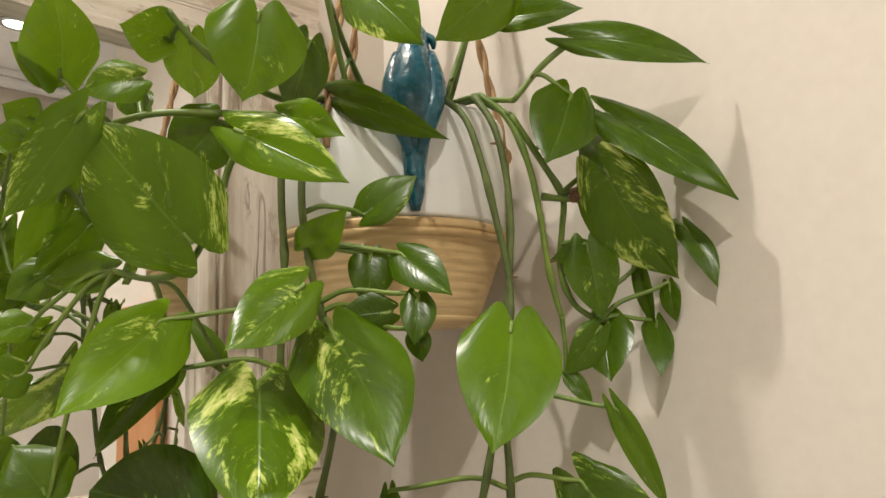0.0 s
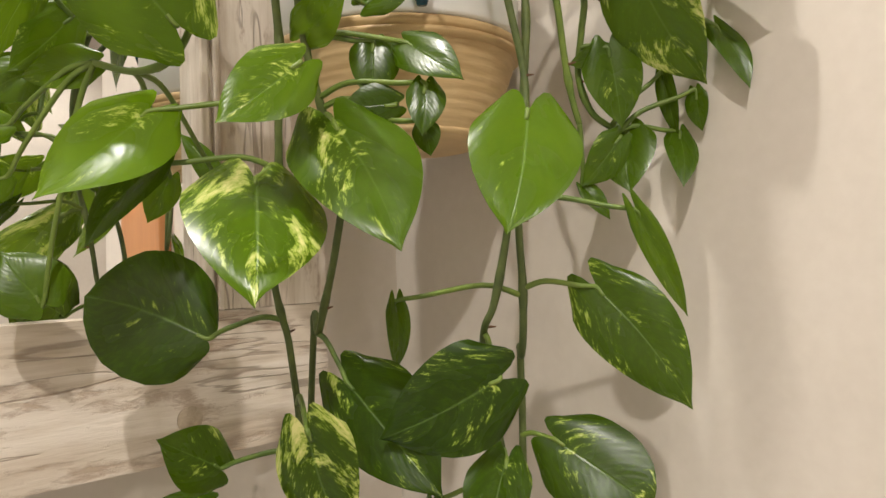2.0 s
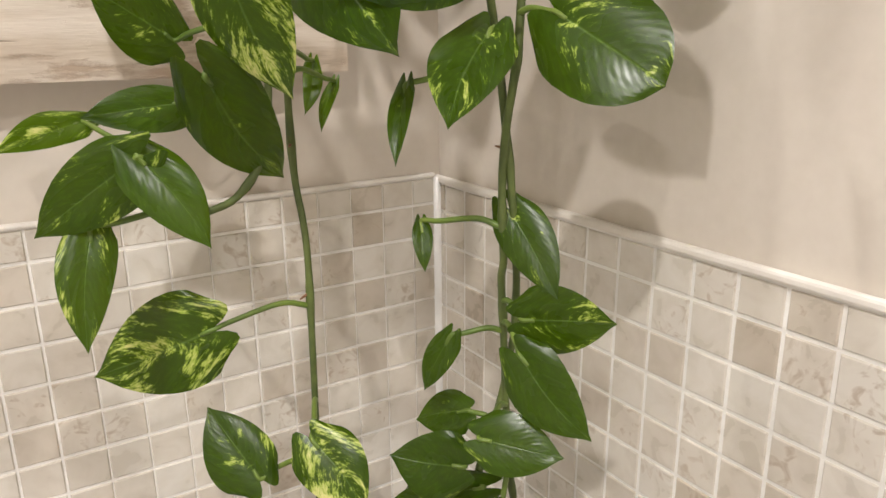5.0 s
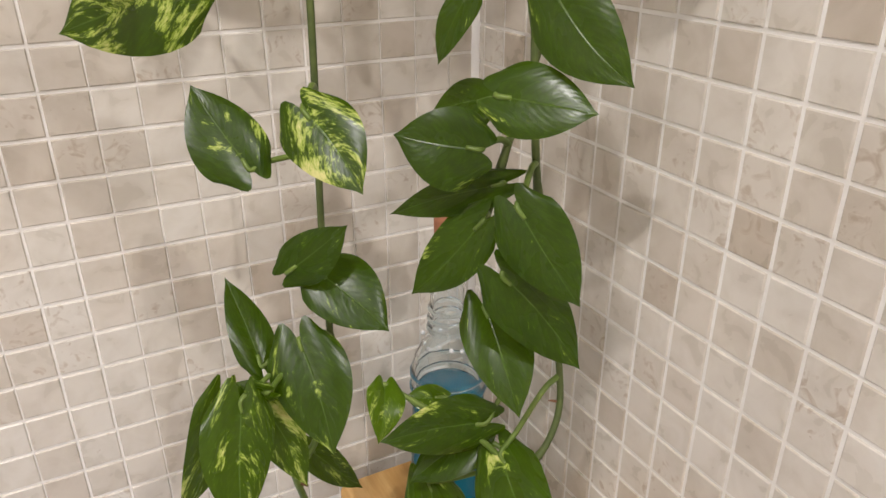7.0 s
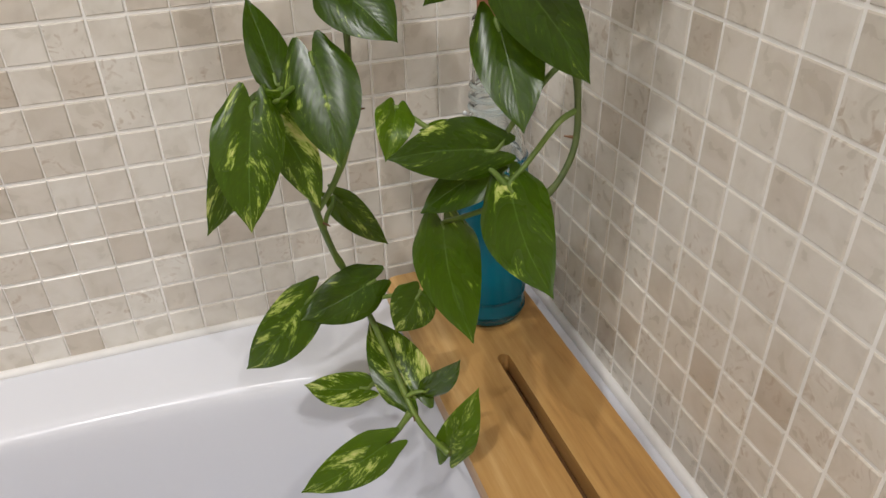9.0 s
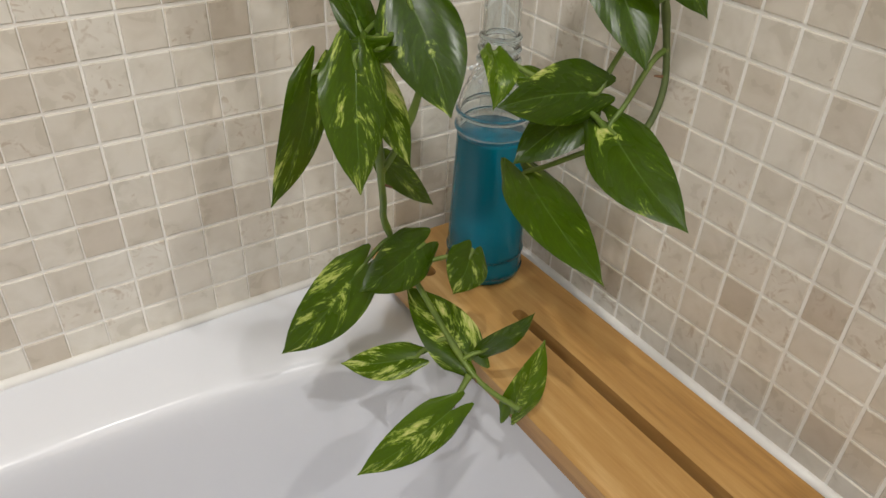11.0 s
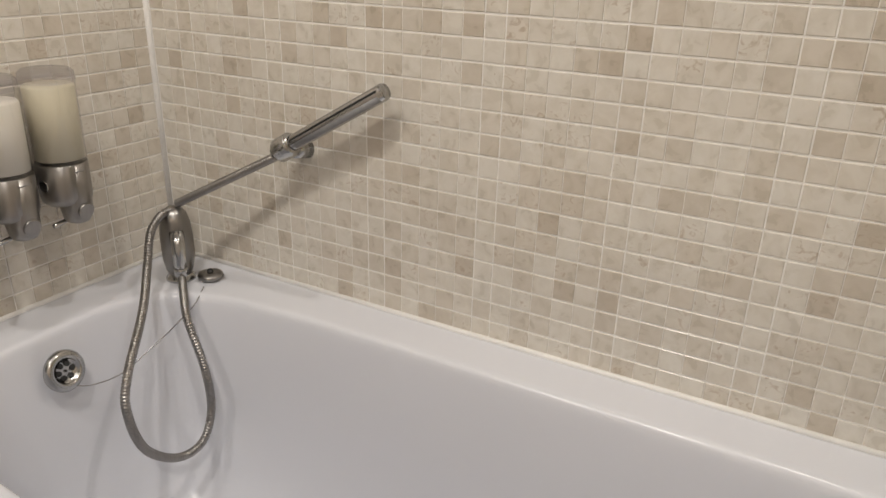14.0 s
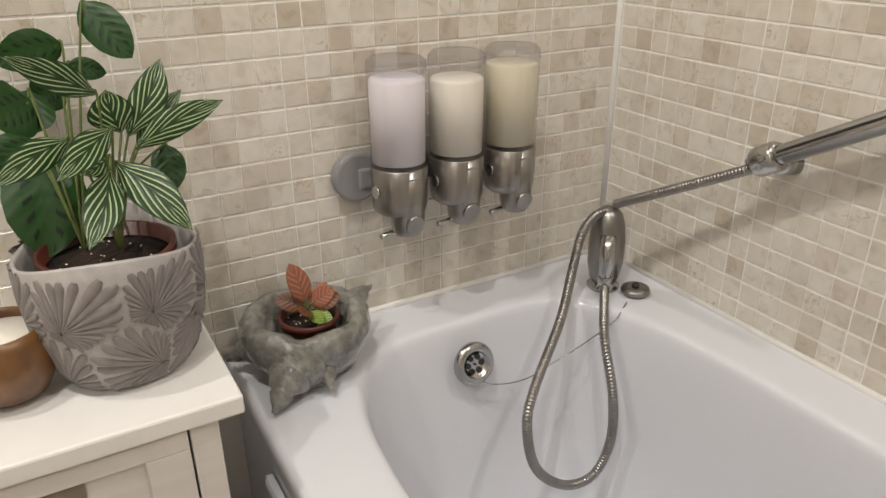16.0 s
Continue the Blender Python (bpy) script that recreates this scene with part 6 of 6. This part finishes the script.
pot_leaf(maranta, (-1.644, -0.870, 0.963), (-1.615, -0.887, 0.924), (0.98, 0.00, 0.21), 0.051, 0.06, OVAL, PRAYER, (-1.530, -0.856, 0.821), 44)
pot_leaf(maranta, (-1.592, -0.880, 0.914), (-1.539, -0.888, 0.816), (0.95, 0.01, 0.31), 0.079, 0.06, OVAL, PRAYER, (-1.530, -0.856, 0.821), 45)
pot_leaf(maranta, (-1.594, -0.878, 0.922), (-1.568, -0.922, 0.906), (0.97, 0.03, 0.25), 0.041, 0.06, OVAL, PRAYER, (-1.530, -0.856, 0.821), 46)
pot_leaf(maranta, (-1.600, -0.753, 0.898), (-1.575, -0.755, 0.850), (0.95, -0.14, 0.29), 0.037, 0.06, OVAL, PRAYER, (-1.530, -0.856, 0.821), 47)
pot_leaf(maranta, (-1.673, -0.838, 0.961), (-1.661, -0.869, 0.948), (0.98, -0.02, 0.19), 0.045, 0.06, OVAL, PRAYER, (-1.530, -0.856, 0.821), 48)

# ---- coconut candle ----
candle = thing("coconut_candle", (-1.500, -0.948, CZ), "coconut shell bowl filled with cream candle wax", "candle")
part("shell", lathe(bmesh.new(), (-1.500, -0.948, CZ), [(0.0, 0.0), (0.020, 0.0), (0.036, 0.010), (0.047, 0.030), (0.049, 0.048), (0.046, 0.068), (0.0425, 0.078), (0.0395, 0.078), (0.043, 0.066), (0.043, 0.040), (0.0, 0.030)], 44), COCONUT, candle, smooth=True)
part("wax", lathe(bmesh.new(), (-1.500, -0.948, CZ), [(0.0425, 0.060), (0.041, 0.067), (0.0, 0.066)], 36), WAX, candle, "cream candle wax", True)

# ---- shell planter with a small pink-leaved plant ----
SX, SY, SZ = -1.592, -0.608, RIM
conch = thing("shell_planter", (SX, SY, SZ), "grey-green glazed pottery seashell used as a planter", "planter")
bm = bmesh.new()
SEG = 72
# half widths grow to a broad rolled lip and turn in to the opening
prof = [(0.040, 0.001), (0.052, 0.005), (0.066, 0.022), (0.075, 0.042), (0.079, 0.060), (0.078, 0.074), (0.072, 0.084), (0.064, 0.088), (0.056, 0.086), (0.050, 0.078), (0.046, 0.060), (0.042, 0.040), (0.0, 0.030)]
rows = []
for r, z in prof:
    ring, lip = [], max(0.0, 1 - abs(z - 0.078) / 0.035) * (r > 0.048)
    for i in range(SEG):
        a = 2 * math.pi * i / SEG
        bulge = 0.17 * max(0.0, math.cos(a - radians(-112))) ** 2 + 0.10 * max(0.0, math.cos(a - radians(108))) ** 4 - 0.09 * max(0.0, math.cos(a - radians(-5))) ** 2
        ribs = 0.022 * lip * math.sin(15 * a + 1.5 * math.sin(3 * a)) * (0.4 + 0.6 * math.sin(a - 0.6) ** 2)
        k = r * (1 + (bulge if r > 0.048 else 0.3 * bulge) + ribs)
        ring.append(bm.verts.new((SX + k * math.cos(a), SY + k * math.sin(a), SZ + z * (1 + 0.09 * math.cos(a - radians(175)) * (z > 0.03)) + 0.0035 * lip * math.sin(5 * a + 1))))
    rows.append(ring)
for a, b in zip(rows, rows[1:]):
    for i in range(SEG):
        bm.faces.new((a[i], a[(i + 1) % SEG], b[(i + 1) % SEG], b[i]))
bm.faces.new(rows[0][::-1])
bmesh.ops.remove_doubles(bm, verts=rows[-1], dist=0.001)
for v in bm.verts:
    if v.co.z > SZ + 0.004:
        q = v.co * 42
        v.co += Vector((noise.noise(q), noise.noise(q + Vector((5, 1, 3))), noise.noise(q + Vector((2, 9, 4))))) * 0.0035
part("body", bm, SHELL_GLAZE, conch, smooth=True)


def glazed_cone(name, a, b, r0, turns):
    """A tapering horn of the shell from a to b, stepped in whorls."""
    a, b = Vector(a), Vector(b)
    line = [a.lerp(b, k / 44) + Vector((0, 0, 0.004 * math.sin(math.pi * k / 44))) for k in range(45)]
    bm = tube(bmesh.new(), line, lambda u: r0 * (1 - 0.92 * u) * (1 + (0.22 * (1 - (u * turns) % 1.0) if turns else 0)), 24)
    for v in bm.verts:
        w = v.co * 75
        v.co += Vector((noise.noise(w), noise.noise(w + Vector((5, 1, 3))), noise.noise(w + Vector((2, 9, 4))))) * 0.0026
    part(name, bm, SHELL_GLAZE, conch, smooth=True)


glazed_cone("spire", (SX + 0.042, SY - 0.036, SZ + 0.038), (-1.505, -0.692, SZ + 0.010), 0.036, 3)
glazed_cone("spike", (SX + 0.040, SY - 0.006, SZ + 0.032), (-1.507, -0.612, SZ + 0.014), 0.026, 0)
glazed_cone("spike", (SX - 0.012, SY + 0.060, SZ + 0.066), (-1.632, -0.497, SZ + 0.080), 0.024, 0)
glazed_cone("spike", (SX - 0.020, SY - 0.040, SZ + 0.040), (-1.637, -0.715, SZ + 0.020), 0.040, 0)
part("nursery_pot", lathe(bmesh.new(), (SX, SY, SZ), [(0.030, 0.032), (0.037, 0.074), (0.041, 0.077), (0.041, 0.084), (0.037, 0.084), (0.036, 0.070), (0.0, 0.069)], 32), TERRACOTTA, conch, "brown plastic inner pot", True)
part("soil", lathe(bmesh.new(), (SX, SY, SZ), [(0.0365, 0.071), (0.015, 0.074), (0.0, 0.073)], 24), SOIL, conch, smooth=True)
perlite(conch, (SX, SY, SZ + 0.0745), 0.030, 22, 22)
pink = thing("pink_foliage_plant", (SX, SY, SZ + 0.072), "small nerve plant with pink, brown and lime leaves", "houseplant")
stem0 = (SX, SY, SZ + 0.072)
for k, (dx, dy, dz, w, mat, up) in enumerate((
    (-0.004, -0.016, 0.078, 0.030, PINK_LEAF, 0.030), (0.010, 0.030, 0.026, 0.026, PINK_LEAF, 0.026), (0.026, -0.016, 0.012, 0.026, BROWN_LEAF, 0.022),
    (0.012, 0.036, 0.016, 0.028, BROWN_LEAF, 0.024), (-0.02, -0.032, 0.018, 0.026, BROWN_LEAF, 0.022), (0.032, 0.006, -0.006, 0.020, LIME_LEAF, 0.018),
    (0.026, 0.020, -0.010, 0.020, LIME_LEAF, 0.016), (-0.012, 0.030, 0.028, 0.022, PINK_LEAF, 0.024),
)):
    b = Vector(stem0) + Vector((dx * 0.15, dy * 0.15, up))
    pot_leaf(pink, b, b + Vector((dx, dy, dz * 0.75)), (0.75, -0.10 + dy * 4, 0.60), w, 0.08, OVAL, mat, stem0, 60 + k)

# ---- crocheted cream mat draped over the rim ----
mat_thing = thing("bath_mat", (-1.0, -0.66, RIM), "cream crocheted chunky bath mat draped over the bath rim", "bath mat")
core = bmesh.new()
path = [(-0.7235, 0.30), (-0.7235, 0.45), (-0.7225, RIM - 0.012), (-0.714, RIM + 0.009), (-0.66, RIM + 0.0125), (-0.612, RIM + 0.009), (-0.602, RIM - 0.015), (-0.595, RIM - 0.060)]


def swell(x, s, whole):
    """How far the mat's pile stands off the rim, lower towards its edges."""
    return 0.004 + 0.016 * min(1.0, min(x + 1.215, -0.765 - x, whole - s) / 0.07) ** 0.6


rows = []
length = [0.0]
for a, b in zip(path, path[1:]):
    length.append(length[-1] + math.hypot(b[0] - a[0], b[1] - a[1]))
ys, zs = [p[0] for p in path], [p[1] for p in path]


def on_mat(s):
    """Point and outward normal at a length along the mat's drape."""
    a = np.array((np.interp(s - 0.006, length, ys), np.interp(s - 0.006, length, zs)))
    b = np.array((np.interp(s + 0.006, length, ys), np.interp(s + 0.006, length, zs)))
    t = (b - a) / max(1e-9, float(np.hypot(*(b - a))))
    return np.array((0, np.interp(s, length, ys), np.interp(s, length, zs))), np.array((0, -t[1], t[0])), np.array((0, t[0], t[1]))


for i in range(46):
    x = -1.2149 + 0.4498 * i / 45
    row = []
    for k in range(41):
        s = 0.001 + (length[-1] - 0.002) * k / 40
        p, n, _ = on_mat(s)
        q = p + n * (swell(x, s, length[-1]) - 0.002)
        row.append(core.verts.new((x, q[1], q[2])))
    rows.append(row)
for a, b in zip(rows, rows[1:]):
    for j in range(40):
        core.faces.new((a[j], a[j + 1], b[j + 1], b[j]))
bmesh.ops.solidify(core, geom=list(core.faces), thickness=-0.003)
part("weave", core, YARN, mat_thing, smooth=True)
knob = bmesh.new()
bmesh.ops.create_icosphere(knob, subdivisions=1, radius=1)
knob.verts.ensure_lookup_table()
unit = np.array([v.co[:] for v in knob.verts])
unit_faces = [[v.index for v in face.verts] for face in knob.faces]
knob.free()
rnd = random.Random(8)
tuft_v, tuft_f = [], []
for i in range(5200):
    x = -1.213 + 0.446 * rnd.random() ** 1.5
    s = length[2] - 0.04 + (length[-1] - length[2] + 0.038) * rnd.random()
    p, n, t = on_mat(s)
    ex = np.array((1.0, 0, 0))
    turn = rnd.gauss(0.9, 0.6)
    u, w = ex * math.cos(turn) + t * math.sin(turn), t * math.cos(turn) - ex * math.sin(turn)
    size = rnd.uniform(0.0040, 0.0066), rnd.uniform(0.0019, 0.0025), rnd.uniform(0.0018, 0.0028)
    at = np.array((x, p[1], p[2])) + n * swell(x, s, length[-1])
    k = len(tuft_v)
    tuft_v += [tuple(q) for q in at + np.outer(unit[:, 0] * size[0], u) + np.outer(unit[:, 1] * size[1], w) + np.outer(unit[:, 2] * size[2], n)]
    tuft_f += [[k + m for m in face] for face in unit_faces]
tuft_mesh = bpy.data.meshes.new("yarn_pile")
tuft_mesh.from_pydata(tuft_v, [], tuft_f)
tuft_mesh.materials.append(YARN)
tuft_mesh.polygons.foreach_set("use_smooth", [True] * len(tuft_f))
tufts = new("yarn_pile", tuft_mesh)
tufts.parent = mat_thing
tufts.matrix_parent_inverse = mat_thing.matrix_basis.inverted()
tufts["kind"] = "stuff"

# ---- second plant standing at the tray's near end ----
near_pot = thing("small_plant_pot", (-0.115, -0.670, TZ1), "small grey clay plant pot on the bath tray", "plant pot")
part("body", lathe(bmesh.new(), (-0.115, -0.670, TZ1 + 0.0005), [(0.0, 0.0), (0.036, 0.0), (0.046, 0.075), (0.046, 0.082), (0.042, 0.082), (0.040, 0.070), (0.0, 0.068)], 36), POT_GREY, near_pot, smooth=True)
part("soil", lathe(bmesh.new(), (-0.115, -0.670, TZ1), [(0.0405, 0.070), (0.0, 0.072)], 24), SOIL, near_pot, smooth=True)
near_plant = thing("strap_leaf_plant", (-0.115, -0.670, TZ1 + 0.07), "plant with long glossy dark green strap leaves", "houseplant")
root = (-0.115, -0.670, TZ1 + 0.070)
pot_leaf(near_plant, (-0.195, -0.638, 0.812), (-0.274, -0.573, 0.806), (-0.35, -0.25, 0.90), 0.036, 0.05, LANCE, DARK_LEAF, root, 81)
pot_leaf(near_plant, (-0.165, -0.610, 0.806), (-0.224, -0.551, 0.797), (-0.25, -0.20, 0.95), 0.012, 0.06, LANCE, DARK_LEAF, root, 82)

# ---- tiles, each a piece of its own where the camera passes near ----
VGAP = 0.0011


def lay(owner, axis, spots, limit, rest_name):
    """Tiles at spots (centre, width, height), nearest first: the first ones as objects, the others joined."""
    shared, rest_v, rest_f = {}, [], []
    for n, (c, w, h) in enumerate(spots):
        key = (round(w, 4), round(h, 4))
        if key not in shared:
            bm = tile_mesh(w, h, axis)
            shared[key] = mesh_of("tile", bm, TILE)
        if n < limit:
            ob = new("tile", shared[key])
            ob.parent = owner
            ob.location = c
            rnd_tile = random.Random(n * 7 + len(axis))
            tilt = 0.006
            ob.rotation_euler = (rnd_tile.uniform(-tilt, tilt), rnd_tile.uniform(-tilt, tilt), rnd_tile.uniform(-tilt, tilt))
        else:
            me = shared[key]
            k = len(rest_v)
            rest_v += [tuple(v.co + Vector(c)) for v in me.vertices]
            rest_f += [[k + i for i in p.vertices] for p in me.polygons]
    if rest_f:
        me = bpy.data.meshes.new(rest_name)
        me.from_pydata(rest_v, [], rest_f)
        me.materials.append(TILE_REST)
        ob = new(rest_name, me)
        ob.parent = owner
        ob["kind"] = "stuff"


def rows_of(z0, z1, offset):
    out, k = [], 0
    z = z0 + offset - P
    while z < z1 - 0.004:
        lo, hi = max(z + JOINT / 2, z0 + 0.001), min(z + P - JOINT / 2, z1 - 0.001)
        if hi - lo > 0.006:
            out.append(((lo + hi) / 2, hi - lo))
        z += P
    return out


spots = []
for i in range(50):
    for z, h in rows_of(RIM - 0.002, TOP - 0.001, 0.002):
        x = -(i + 0.5) * P - 0.0008
        w = P - (0.0030 if i % 6 == 5 else VGAP)
        if x - w / 2 < -LONG + 0.008:
            continue
        spots.append(((x, -BED + 0.0008, z), w, h))
spots.sort(key=lambda s: -s[0][0])
lay(wall_north, "north", spots, 300, "tiles_beyond")

spots = []
for i in range(-1, 27):
    y1, y0 = -(i + 0.55) * P - JOINT / 2, -(i + 1.55) * P + JOINT / 2
    y1 = min(y1, -0.0075)
    if y1 - y0 < 0.006:
        continue
    for z, h in rows_of(RIM - 0.002, TOP - 0.007, 0.78 * P + 0.002):
        spots.append(((-BED + 0.0008, (y0 + y1) / 2, z), y1 - y0, h))
spots.sort(key=lambda s: -s[0][1])
lay(wall_east, "east", spots, 300, "tiles_beyond")

spots = []
for i in range(57):
    gap = 0.0030 if i % 6 == 4 else VGAP
    y1, y0 = -i * P - gap / 2 - 0.0075, -(i + 1) * P + gap / 2 - 0.0075
    for z, h in rows_of(RIM - 0.002, 1.40, 0.002):
        spots.append(((-LONG + BED - 0.0008, (y0 + y1) / 2, z), y1 - y0, h))
spots.sort(key=lambda s: abs(s[0][1] + 0.36) + abs(s[0][2] - 0.8))
lay(wall_west, "west", spots, 300, "tiles_beyond")
